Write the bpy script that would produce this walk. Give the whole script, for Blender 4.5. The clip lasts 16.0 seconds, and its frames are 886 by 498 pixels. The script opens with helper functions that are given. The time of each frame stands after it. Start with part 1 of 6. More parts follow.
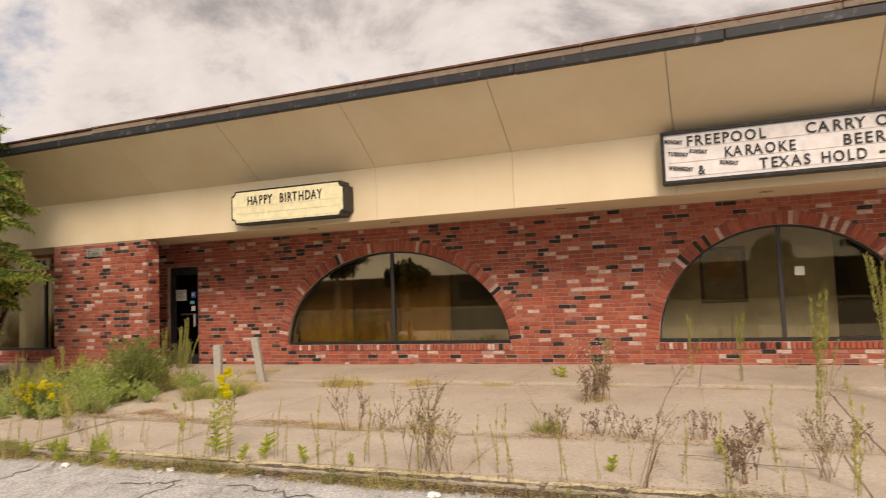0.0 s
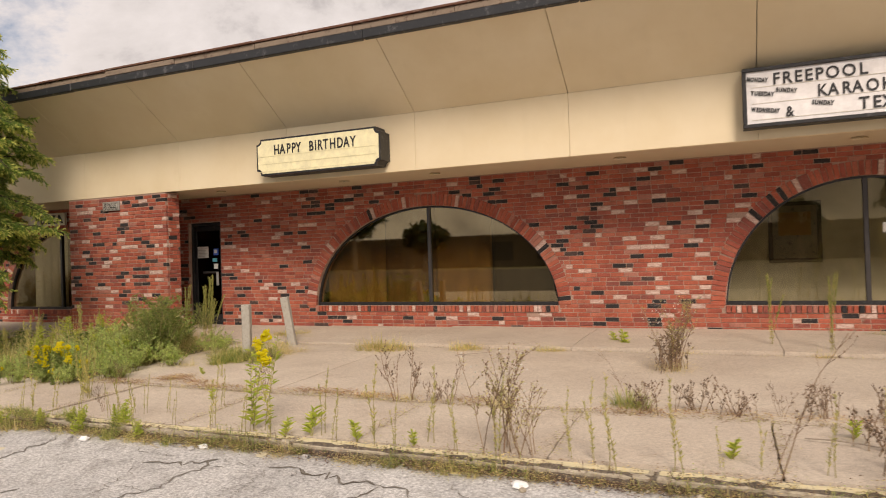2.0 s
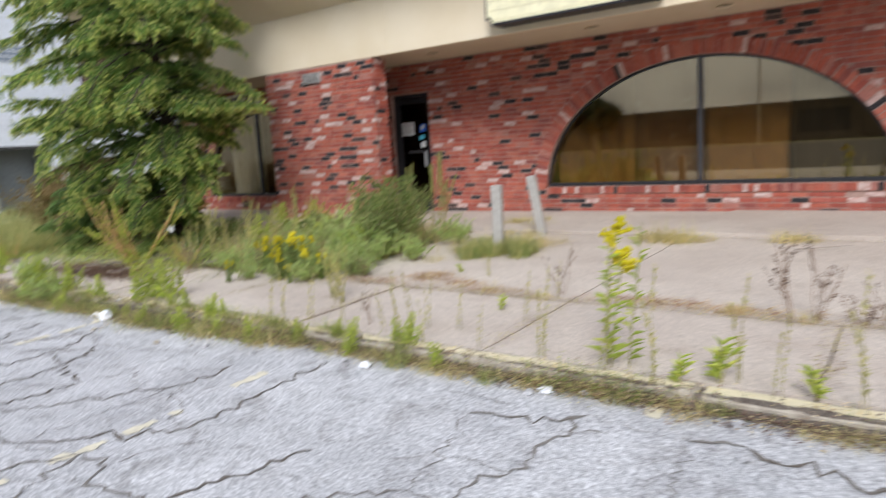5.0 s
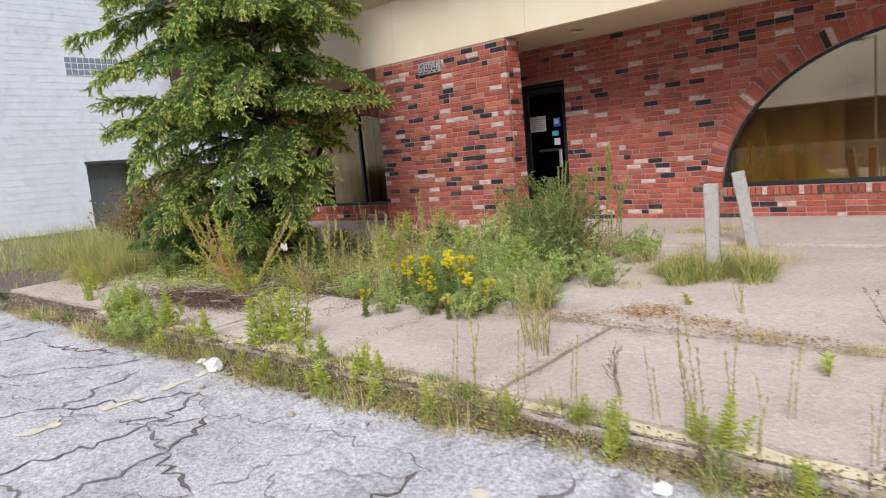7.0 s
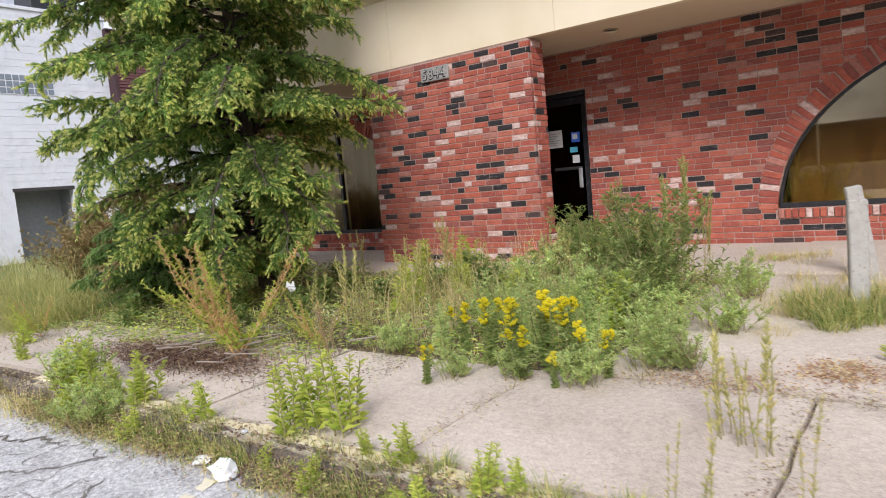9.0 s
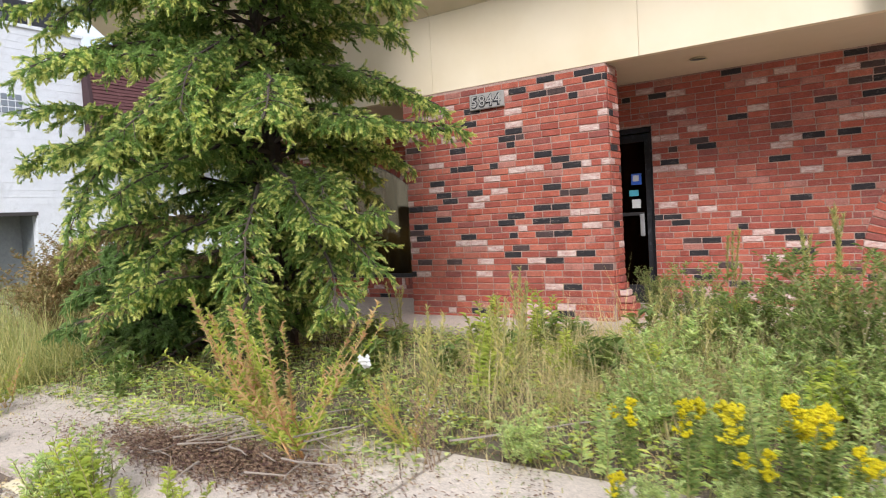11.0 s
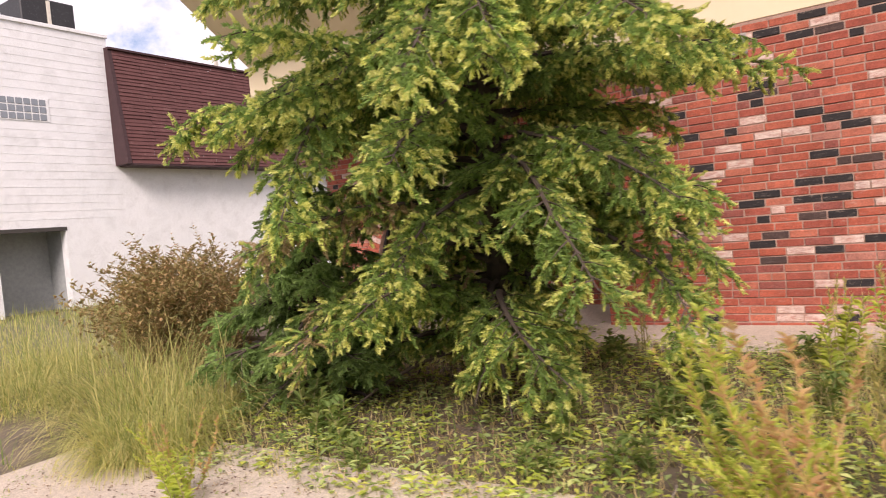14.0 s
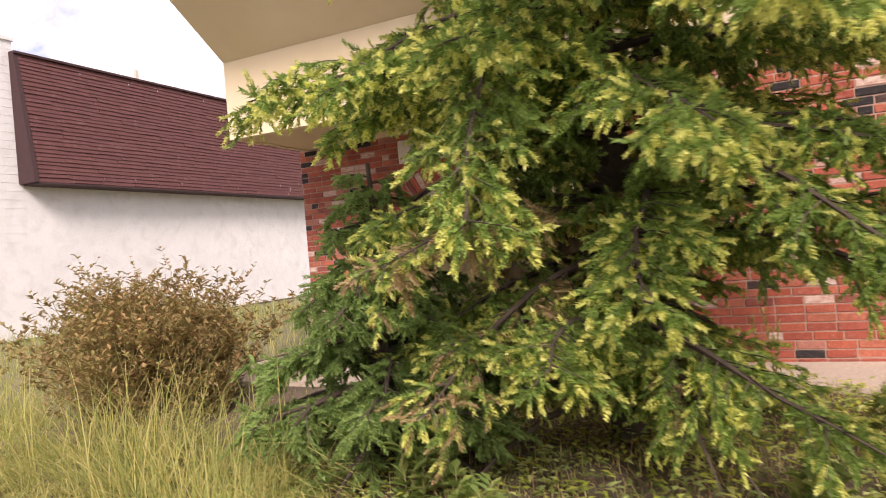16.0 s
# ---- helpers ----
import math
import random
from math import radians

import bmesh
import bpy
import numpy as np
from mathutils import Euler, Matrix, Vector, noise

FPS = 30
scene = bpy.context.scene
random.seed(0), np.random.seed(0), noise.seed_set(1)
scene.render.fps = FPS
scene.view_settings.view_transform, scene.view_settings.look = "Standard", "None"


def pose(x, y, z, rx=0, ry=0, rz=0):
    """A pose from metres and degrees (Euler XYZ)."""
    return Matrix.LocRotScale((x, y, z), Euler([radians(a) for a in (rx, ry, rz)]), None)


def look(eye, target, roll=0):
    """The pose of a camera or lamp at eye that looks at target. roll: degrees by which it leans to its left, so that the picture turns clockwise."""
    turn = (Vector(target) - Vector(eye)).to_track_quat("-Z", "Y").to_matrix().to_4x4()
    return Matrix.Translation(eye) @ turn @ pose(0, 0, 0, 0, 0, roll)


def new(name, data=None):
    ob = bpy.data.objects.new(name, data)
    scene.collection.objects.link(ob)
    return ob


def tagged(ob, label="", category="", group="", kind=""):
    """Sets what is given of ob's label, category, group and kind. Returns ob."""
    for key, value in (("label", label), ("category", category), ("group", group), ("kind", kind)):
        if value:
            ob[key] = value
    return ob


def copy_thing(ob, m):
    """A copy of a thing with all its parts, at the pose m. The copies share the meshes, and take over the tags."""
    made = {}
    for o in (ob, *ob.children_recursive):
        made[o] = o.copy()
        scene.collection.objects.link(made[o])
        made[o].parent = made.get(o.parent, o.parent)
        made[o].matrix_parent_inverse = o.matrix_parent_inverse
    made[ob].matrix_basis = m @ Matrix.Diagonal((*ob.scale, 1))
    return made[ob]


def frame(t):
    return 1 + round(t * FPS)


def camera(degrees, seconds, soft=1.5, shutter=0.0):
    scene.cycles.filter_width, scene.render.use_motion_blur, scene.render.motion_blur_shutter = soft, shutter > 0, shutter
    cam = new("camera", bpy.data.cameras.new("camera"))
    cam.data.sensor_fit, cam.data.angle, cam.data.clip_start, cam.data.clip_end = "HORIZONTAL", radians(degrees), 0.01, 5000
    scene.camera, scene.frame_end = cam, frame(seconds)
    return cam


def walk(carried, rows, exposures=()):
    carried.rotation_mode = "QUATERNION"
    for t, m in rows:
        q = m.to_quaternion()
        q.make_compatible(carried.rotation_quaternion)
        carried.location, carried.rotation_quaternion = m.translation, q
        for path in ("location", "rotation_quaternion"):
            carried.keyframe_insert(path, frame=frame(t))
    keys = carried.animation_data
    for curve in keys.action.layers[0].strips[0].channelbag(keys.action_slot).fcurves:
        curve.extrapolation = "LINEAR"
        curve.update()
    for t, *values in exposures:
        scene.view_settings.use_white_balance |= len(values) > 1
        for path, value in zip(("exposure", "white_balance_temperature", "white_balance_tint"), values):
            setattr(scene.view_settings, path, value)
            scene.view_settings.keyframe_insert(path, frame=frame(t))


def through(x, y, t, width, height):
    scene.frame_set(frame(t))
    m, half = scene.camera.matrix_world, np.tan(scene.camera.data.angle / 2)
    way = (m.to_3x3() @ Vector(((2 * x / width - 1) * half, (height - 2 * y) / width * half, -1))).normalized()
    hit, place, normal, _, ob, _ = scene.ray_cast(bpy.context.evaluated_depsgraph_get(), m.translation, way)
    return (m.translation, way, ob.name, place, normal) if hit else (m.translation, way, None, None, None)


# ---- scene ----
cam = camera(66.8, 16.0, soft=1.0, shutter=0.4)
PATH = [
    (0, (0.246, 0.612, 1.557), (-0.496, 2.465, 1.684), -2.2),
    (0.5, (0.103, 0.671, 1.559), (-0.728, 2.488, 1.65), -1.8),
    (1, (-0.004, 0.881, 1.543), (-0.81, 2.71, 1.613), -1.3),
    (1.5, (-0.21, 1.074, 1.52), (-0.979, 2.92, 1.569), -1.0),
    (2, (-0.519, 1.271, 1.502), (-1.304, 3.11, 1.517), -1.9),
    (2.5, (-0.799, 1.537, 1.463), (-1.656, 3.344, 1.466), -3.0),
    (3, (-1.141, 1.718, 1.452), (-2.06, 3.495, 1.439), -3.8),
    (3.5, (-1.513, 1.868, 1.456), (-2.462, 3.629, 1.425), -4.5),
    (4, (-1.92, 2.078, 1.443), (-2.936, 3.8, 1.401), -4.4),
    (4.5, (-2.34, 2.199, 1.406), (-3.406, 3.888, 1.302), -3.8),
    (5, (-2.73, 2.333, 1.358), (-3.898, 3.929, 1.056), -3.6),
    (5.2, (-2.914, 2.443, 1.34), (-4.198, 3.931, 0.972), -3.7),
    (7.3, (-4.711, 3.151, 1.273), (-6.039, 4.626, 1.034), -5.0),
    (7.5, (-4.861, 3.196, 1.263), (-6.147, 4.711, 1.039), -4.9),
    (8, (-5.241, 3.366, 1.253), (-6.495, 4.91, 1.046), -5.0),
    (8.2, (-5.399, 3.404, 1.238), (-6.642, 4.956, 1.028), -5.0),
    (10.3, (-6.876, 3.923, 1.291), (-8.035, 5.547, 1.161), -4.4),
    (10.5, (-7.013, 3.962, 1.327), (-8.161, 5.596, 1.207), -3.9),
    (11, (-7.42, 4.02, 1.334), (-8.542, 5.673, 1.251), -3.2),
    (11.5, (-7.818, 4.091, 1.319), (-8.915, 5.763, 1.268), -4.3),
    (12, (-8.262, 4.193, 1.323), (-9.378, 5.853, 1.281), -4.8),
    (12.5, (-8.673, 4.207, 1.315), (-9.777, 5.873, 1.249), -5.3),
    (13, (-9.091, 4.261, 1.301), (-10.174, 5.94, 1.24), -5.5),
    (13.5, (-9.514, 4.296, 1.305), (-10.627, 5.956, 1.251), -5.0),
    (14, (-9.909, 4.26, 1.325), (-11.021, 5.921, 1.259), -5.3),
    (14.5, (-10.291, 4.335, 1.302), (-11.375, 6.015, 1.25), -6.5),
    (15, (-10.69, 4.423, 1.317), (-11.742, 6.124, 1.293), -6.4),
    (15.5, (-11.071, 4.46, 1.335), (-11.997, 6.232, 1.301), -5.6),
    (16, (-11.485, 4.564, 1.337), (-12.351, 6.367, 1.343), -4.9),
]
EXPOSURES = [
    (0.0, 0.03, 7800, 18), (1.5, 0.03, 7650, 18), (2.5, 0.05, 7250, 17), (3.5, 0.08, 6650, 14), (4.5, 0.22, 5800, 13), (5.0, 0.26, 5650, 13),
    (7.5, 0.32, 5850, 17), (8.2, 0.36, 5850, 17), (10.5, 0.62, 5800, 14), (11.5, 0.68, 5900, 16), (13.0, 0.68, 6500, 25), (14.5, 0.72, 6950, 27), (16.0, 0.82, 7050, 27),
]
walk(cam, [(t, look(eye, target, roll)) for t, eye, target, roll in PATH], EXPOSURES)

# ---- world, sun ----
world = bpy.data.worlds.new("sky")
scene.world = world
world.use_nodes = True
wn, wl = world.node_tree.nodes, world.node_tree.links
wn.clear()
SUN_ELEV, SUN_AZ = 38.0, 152.0
w_out = wn.new("ShaderNodeOutputWorld")
w_bg = wn.new("ShaderNodeBackground")
w_sky = wn.new("ShaderNodeTexSky")
w_sky.sky_type = "NISHITA"
w_sky.sun_disc = False
w_sky.sun_elevation, w_sky.sun_rotation = radians(SUN_ELEV), radians(SUN_AZ)
w_gain = wn.new("ShaderNodeVectorMath")
w_gain.operation = "SCALE"
w_gain.inputs["Scale"].default_value = 0.9
wl.new(w_sky.outputs["Color"], w_gain.inputs[0])
w_co = wn.new("ShaderNodeTexCoord")
w_map = wn.new("ShaderNodeMapping")
w_map.inputs["Scale"].default_value = (1.0, 1.0, 1.7)
wl.new(w_co.outputs["Generated"], w_map.inputs["Vector"])
w_n1 = wn.new("ShaderNodeTexNoise")
w_n1.inputs["Scale"].default_value = 3.4
w_n1.inputs["Detail"].default_value = 10
w_n1.inputs["Roughness"].default_value = 0.62
w_n1.inputs["Distortion"].default_value = 0.25
wl.new(w_map.outputs["Vector"], w_n1.inputs["Vector"])
w_ramp = wn.new("ShaderNodeValToRGB")
w_ramp.color_ramp.elements[0].position, w_ramp.color_ramp.elements[0].color = 0.30, (0, 0, 0, 1)
w_ramp.color_ramp.elements[1].position, w_ramp.color_ramp.elements[1].color = 0.42, (1, 1, 1, 1)
wl.new(w_n1.outputs["Fac"], w_ramp.inputs["Fac"])
w_shade = wn.new("ShaderNodeValToRGB")
cr = w_shade.color_ramp
cr.elements[0].position, cr.elements[0].color = 0.34, (7.6, 7.7, 8.0, 1)
cr.elements[1].position, cr.elements[1].color = 0.63, (3.2, 3.25, 3.5, 1)
e = cr.elements.new(0.5)
e.color = (6.2, 6.3, 6.5, 1)
wl.new(w_n1.outputs["Fac"], w_shade.inputs["Fac"])
w_mix = wn.new("ShaderNodeMix")
w_mix.data_type = "RGBA"
wl.new(w_ramp.outputs["Color"], w_mix.inputs["Factor"])
wl.new(w_gain.outputs["Vector"], w_mix.inputs["A"])
wl.new(w_shade.outputs["Color"], w_mix.inputs["B"])
wl.new(w_mix.outputs["Result"], w_bg.inputs["Color"])
w_bg.inputs["Strength"].default_value = 0.11
wl.new(w_bg.outputs["Background"], w_out.inputs["Surface"])

sun_data = bpy.data.lights.new("sun", "SUN")
sun_data.energy, sun_data.angle, sun_data.color = 2.7, radians(20), (1.0, 0.95, 0.87)
sun = new("sun", sun_data)
saz = radians(SUN_AZ)
sun_dir = Vector((math.sin(saz) * math.cos(radians(SUN_ELEV)), math.cos(saz) * math.cos(radians(SUN_ELEV)), math.sin(radians(SUN_ELEV))))
sun.matrix_world = look(sun_dir * 60, (0, 0, 0))
tagged(sun, "hazy sun behind thin cloud", "sun", kind="structure")


# ---- materials ----
class Nodes:
    """A small builder for node materials."""

    def __init__(self, name, rough=0.7, metal=0.0, spec=0.5):
        self.mat = bpy.data.materials.new(name)
        self.mat.use_nodes = True
        self.n, self.l = self.mat.node_tree.nodes, self.mat.node_tree.links
        self.b = self.n["Principled BSDF"]
        self.b.inputs["Roughness"].default_value = rough
        self.b.inputs["Metallic"].default_value = metal
        self.b.inputs["Specular IOR Level"].default_value = spec
        self.co = self.n.new("ShaderNodeTexCoord").outputs["Object"]
        self.pos = self.n.new("ShaderNodeNewGeometry")

    def noise(self, scale, detail=4, rough=0.55, stretch=None, world=True, distort=0.0):
        t = self.n.new("ShaderNodeTexNoise")
        t.inputs["Scale"].default_value, t.inputs["Detail"].default_value = scale, detail
        t.inputs["Roughness"].default_value, t.inputs["Distortion"].default_value = rough, distort
        src = self.pos.outputs["Position"] if world else self.co
        if stretch:
            m = self.n.new("ShaderNodeMapping")
            m.inputs["Scale"].default_value = stretch
            self.l.new(src, m.inputs["Vector"])
            src = m.outputs["Vector"]
        self.l.new(src, t.inputs["Vector"])
        return t.outputs["Fac"]

    def ramp(self, fac, *stops, constant=False):
        r = self.n.new("ShaderNodeValToRGB")
        el = r.color_ramp.elements
        if constant:
            r.color_ramp.interpolation = "CONSTANT"
        for i, (p, c) in enumerate(stops):
            item = el[i] if i < 2 else el.new(p)
            item.position = p
            item.color = (*c, 1) if isinstance(c, tuple) else (c, c, c, 1)
        self.l.new(fac, r.inputs["Fac"])
        return r.outputs["Color"]

    def mix(self, fac, a, b, mode="MIX"):
        m = self.n.new("ShaderNodeMix")
        m.data_type, m.blend_type = "RGBA", mode
        for key, v in (("Factor", fac), ("A", a), ("B", b)):
            if isinstance(v, tuple):
                m.inputs[key].default_value = (*v, 1)
            elif isinstance(v, (int, float)):
                m.inputs[key].default_value = v
            else:
                self.l.new(v, m.inputs[key])
        return m.outputs["Result"]

    def math(self, op, a, b):
        m = self.n.new("ShaderNodeMath")
        m.operation = op
        for i, v in enumerate((a, b)):
            if isinstance(v, (int, float)):
                m.inputs[i].default_value = v
            else:
                self.l.new(v, m.inputs[i])
        return m.outputs["Value"]

    def color(self, c):
        if isinstance(c, tuple):
            self.b.inputs["Base Color"].default_value = (*c, 1)
        else:
            self.l.new(c, self.b.inputs["Base Color"])
        return self

    def bump(self, height, strength=0.3, distance=0.01):
        k = self.n.new("ShaderNodeBump")
        k.inputs["Strength"].default_value, k.inputs["Distance"].default_value = strength, distance
        self.l.new(height, k.inputs["Height"])
        self.l.new(k.outputs["Normal"], self.b.inputs["Normal"])
        return self

    def roughness(self, v):
        self.l.new(v, self.b.inputs["Roughness"])
        return self

    def object_random(self):
        return self.n.new("ShaderNodeObjectInfo").outputs["Random"]

    def island_random(self):
        return self.pos.outputs["Random Per Island"]


def brick_material(name, joined, plain=False):
    m = Nodes(name, 0.9)
    r = m.island_random() if joined else m.object_random()
    if plain:
        r = m.math("ADD", m.math("MULTIPLY", r, 0.9), 0.06)
    red = m.ramp(r, (0.0, (0.026, 0.022, 0.023)), (0.075, (0.41, 0.098, 0.056)), (0.20, (0.33, 0.078, 0.050)),
                 (0.34, (0.44, 0.115, 0.068)), (0.48, (0.37, 0.090, 0.058)), (0.62, (0.45, 0.138, 0.085)),
                 (0.74, (0.28, 0.080, 0.060)), (0.82, (0.42, 0.17, 0.125)), (0.875, (0.44, 0.20, 0.155)),
                 (0.955, (0.075, 0.046, 0.040)), (0.975, (0.40, 0.11, 0.072)), constant=True)
    grain, blotch = m.noise(75, 6, 0.75), m.noise(11, 6, 0.7)
    base = m.mix(0.75, red, m.ramp(grain, (0.3, 0.5), (0.7, 1.4)), "MULTIPLY")
    base = m.mix(0.6, base, m.ramp(blotch, (0.3, 0.62), (0.7, 1.3)), "MULTIPLY")
    # old whitewash, thick on some bricks and a patchy trace on the rest
    smear = m.noise(21, 8, 0.78, (0.6, 0.6, 1.7))
    field = m.ramp(m.noise(1.15, 4, 0.6), (0.38, 0.15), (0.66, 1.0))
    thick = m.ramp(smear, (0.38, 0.12), (0.60, 0.95))
    trace = m.mix(1.0, m.ramp(smear, (0.54, 0.0), (0.76, 0.50)), field, "MULTIPLY")
    pick = m.ramp(r, (0.0, 0.0), (0.875, 1.0), (0.955, 0.0), constant=True)
    cover_ = m.mix(pick, trace, thick)
    base = m.mix(cover_, base, (0.70, 0.57, 0.50))
    soot = m.ramp(m.noise(2.6, 5, 0.6), (0.45, 1.0), (0.75, 0.80))
    base = m.mix(1.0, base, soot, "MULTIPLY")
    m.color(base).bump(grain, 0.8, 0.006)
    return m.mat


def stucco_material(name, a, b):
    m = Nodes(name, 0.8)
    big = m.noise(0.9, 5, 0.6)
    streak = m.noise(1.0, 5, 0.6, (3.2, 3.2, 0.35))
    c = m.mix(m.ramp(big, (0.35, 0.0), (0.7, 1.0)), a, b)
    c = m.mix(m.ramp(streak, (0.55, 0.0), (0.85, 0.2)), c, tuple(v * 0.8 for v in a))
    fine = m.noise(140, 3)
    m.color(c).bump(fine, 0.12, 0.003)
    return m.mat


def concrete_material(name, a, b, dirt, scale=1.0):
    m = Nodes(name, 0.88)
    c = m.mix(m.ramp(m.noise(1.3 * scale, 6, 0.62), (0.35, 0.0), (0.68, 1.0)), a, b)
    c = m.mix(m.ramp(m.noise(4.5 * scale, 8, 0.7, distort=0.6), (0.48, 0.0), (0.72, 0.85)), c, dirt)
    speck = m.noise(120, 3, 0.8)
    c = m.mix(0.6, c, m.ramp(speck, (0.32, 0.5), (0.6, 1.2)), "MULTIPLY")
    m.color(c).bump(m.noise(70, 6, 0.7), 0.35, 0.006)
    return m.mat


def slab_material(name, a, b, dirt):
    m = Nodes(name, 0.9)
    c = m.mix(m.ramp(m.noise(0.9, 5, 0.6), (0.35, 0.0), (0.68, 1.0)), a, b)
    c = m.mix(m.ramp(m.noise(2.4, 9, 0.78), (0.52, 0.0), (0.80, 0.75)), c, dirt)
    fine, grit = m.noise(34, 6, 0.8), m.noise(140, 3, 0.8)
    c = m.mix(0.55, c, m.ramp(fine, (0.34, 0.62), (0.62, 1.2)), "MULTIPLY")
    c = m.mix(0.7, c, m.ramp(grit, (0.30, 0.45), (0.50, 1.02), (0.7, 1.28)), "MULTIPLY")
    m.color(c).bump(grit, 0.4, 0.005)
    return m.mat


def lot_material(name, a, b, dirt, scale=1.0):
    m = Nodes(name, 0.92)
    c = m.mix(m.ramp(m.noise(1.1 * scale, 6, 0.62), (0.35, 0.0), (0.68, 1.0)), a, b)
    c = m.mix(m.ramp(m.noise(3.2 * scale, 9, 0.75, distort=0.8), (0.50, 0.0), (0.70, 0.9)), c, dirt)
    coarse, fine = m.noise(48, 5, 0.75), m.noise(130, 3, 0.8)
    c = m.mix(0.85, c, m.ramp(coarse, (0.36, 0.48), (0.62, 1.38)), "MULTIPLY")
    c = m.mix(0.6, c, m.ramp(fine, (0.32, 0.55), (0.62, 1.25)), "MULTIPLY")
    m.color(c).bump(coarse, 0.6, 0.012)
    return m.mat


def leaf_material(name, a, b, c, through=0.35, rough=0.55, gain=1.5):
    a, b, c = (tuple(min(0.9, v * gain) for v in k) for k in (a, b, c))
    m = Nodes(name, rough, spec=0.3)
    r = m.island_random()
    col = m.ramp(r, (0.0, a), (0.5, b), (1.0, c))
    col = m.mix(0.5, col, m.ramp(m.noise(2.2, 3), (0.3, 0.6), (0.7, 1.3)), "MULTIPLY")
    m.color(col)
    tr = m.n.new("ShaderNodeBsdfTranslucent")
    m.l.new(col, tr.inputs["Color"])
    mx = m.n.new("ShaderNodeMixShader")
    mx.inputs["Fac"].default_value = through
    m.l.new(m.b.outputs["BSDF"], mx.inputs[1])
    m.l.new(tr.outputs["BSDF"], mx.inputs[2])
    m.l.new(mx.outputs["Shader"], m.n["Material Output"].inputs["Surface"])
    return m.mat


def paint_material(name, c, rough=0.5, metal=0.0, worn=None, scale=9):
    m = Nodes(name, rough, metal)
    col = m.mix(0.5, c, m.ramp(m.noise(scale, 5, 0.65), (0.3, 0.72), (0.7, 1.2)), "MULTIPLY")
    if worn:
        col = m.mix(m.ramp(m.noise(scale * 1.7, 6, 0.7), (0.56, 0.0), (0.66, 0.85)), col, worn)
    m.color(col).bump(m.noise(60, 4), 0.15, 0.003)
    return m.mat


def glass_material(name, tint, ior):
    mat = bpy.data.materials.new(name)
    mat.use_nodes = True
    n, l = mat.node_tree.nodes, mat.node_tree.links
    n.clear()
    out, mixer = n.new("ShaderNodeOutputMaterial"), n.new("ShaderNodeMixShader")
    clear, gloss, fres = n.new("ShaderNodeBsdfTransparent"), n.new("ShaderNodeBsdfGlossy"), n.new("ShaderNodeFresnel")
    clear.inputs["Color"].default_value = (*tint, 1)
    gloss.inputs["Color"].default_value = (1.0, 0.82, 0.50, 1)
    gloss.inputs["Roughness"].default_value = 0.02
    fres.inputs["IOR"].default_value = ior
    l.new(fres.outputs["Fac"], mixer.inputs["Fac"])
    l.new(clear.outputs["BSDF"], mixer.inputs[1])
    l.new(gloss.outputs["BSDF"], mixer.inputs[2])
    l.new(mixer.outputs["Shader"], out.inputs["Surface"])
    return mat


M_BRICK, M_BRICKS = brick_material("brick_single", False), brick_material("brick_joined", True)
M_ARCHBRICK = brick_material("brick_arch", False, True)
M_MORTAR = concrete_material("mortar", (0.36, 0.23, 0.18), (0.47, 0.325, 0.26), (0.22, 0.125, 0.10), 3)
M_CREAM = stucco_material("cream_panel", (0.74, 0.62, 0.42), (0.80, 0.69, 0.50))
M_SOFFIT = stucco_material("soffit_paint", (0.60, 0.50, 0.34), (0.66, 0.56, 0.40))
M_BLACK = paint_material("black_metal", (0.018, 0.018, 0.02), 0.45, 0.0, (0.07, 0.07, 0.075))
M_GUTTER = paint_material("black_gutter", (0.022, 0.024, 0.028), 0.5, 0.0, (0.12, 0.12, 0.125), 4)
M_OLDWOOD = paint_material("weathered_wood", (0.26, 0.20, 0.15), 0.85, 0.0, (0.12, 0.07, 0.05), 6)
M_RUSTEDGE = paint_material("rusty_edge", (0.16, 0.075, 0.05), 0.8, 0.3, (0.30, 0.24, 0.2), 7)
M_LOT = lot_material("old_lot", (0.45, 0.44, 0.43), (0.60, 0.585, 0.57), (0.27, 0.25, 0.235), 1.5)
M_WALK = slab_material("pavement_concrete", (0.50, 0.42, 0.345), (0.60, 0.52, 0.43), (0.35, 0.27, 0.20))
M_WALKSIDE = concrete_material("kerb_concrete", (0.40, 0.35, 0.27), (0.5, 0.44, 0.34), (0.25, 0.2, 0.15), 3)
M_YELLOW = paint_material("faded_yellow", (0.72, 0.63, 0.41), 0.85, 0.0, (0.52, 0.46, 0.36), 7)
M_STRIPE = paint_material("stripe_paint", (0.66, 0.60, 0.44), 0.9, 0.0, (0.46, 0.44, 0.41), 14)
M_DIRT = concrete_material("soil", (0.12, 0.092, 0.066), (0.19, 0.15, 0.108), (0.07, 0.054, 0.04), 3)
M_SILT = lot_material("gutter_silt", (0.13, 0.105, 0.08), (0.19, 0.155, 0.12), (0.075, 0.06, 0.047), 4)
M_EARTH = concrete_material("ground_earth", (0.15, 0.15, 0.075), (0.23, 0.20, 0.12), (0.10, 0.10, 0.05), 0.8)
# for the unseen ground that the window glass mirrors
M_DARKGROUND = lot_material("dark_ground", (0.055, 0.052, 0.05), (0.085, 0.08, 0.075), (0.04, 0.038, 0.036), 0.6)
M_CRACK = paint_material("crack_dirt", (0.19, 0.17, 0.145), 0.95)
M_GLASS = glass_material("bronze_glass", (0.66, 0.50, 0.28), 3.0)
M_CLEAR = glass_material("grey_glass", (0.80, 0.77, 0.62), 2.1)
M_SEETHROUGH = bpy.data.materials.new("pane_edge")
M_SEETHROUGH.use_nodes = True
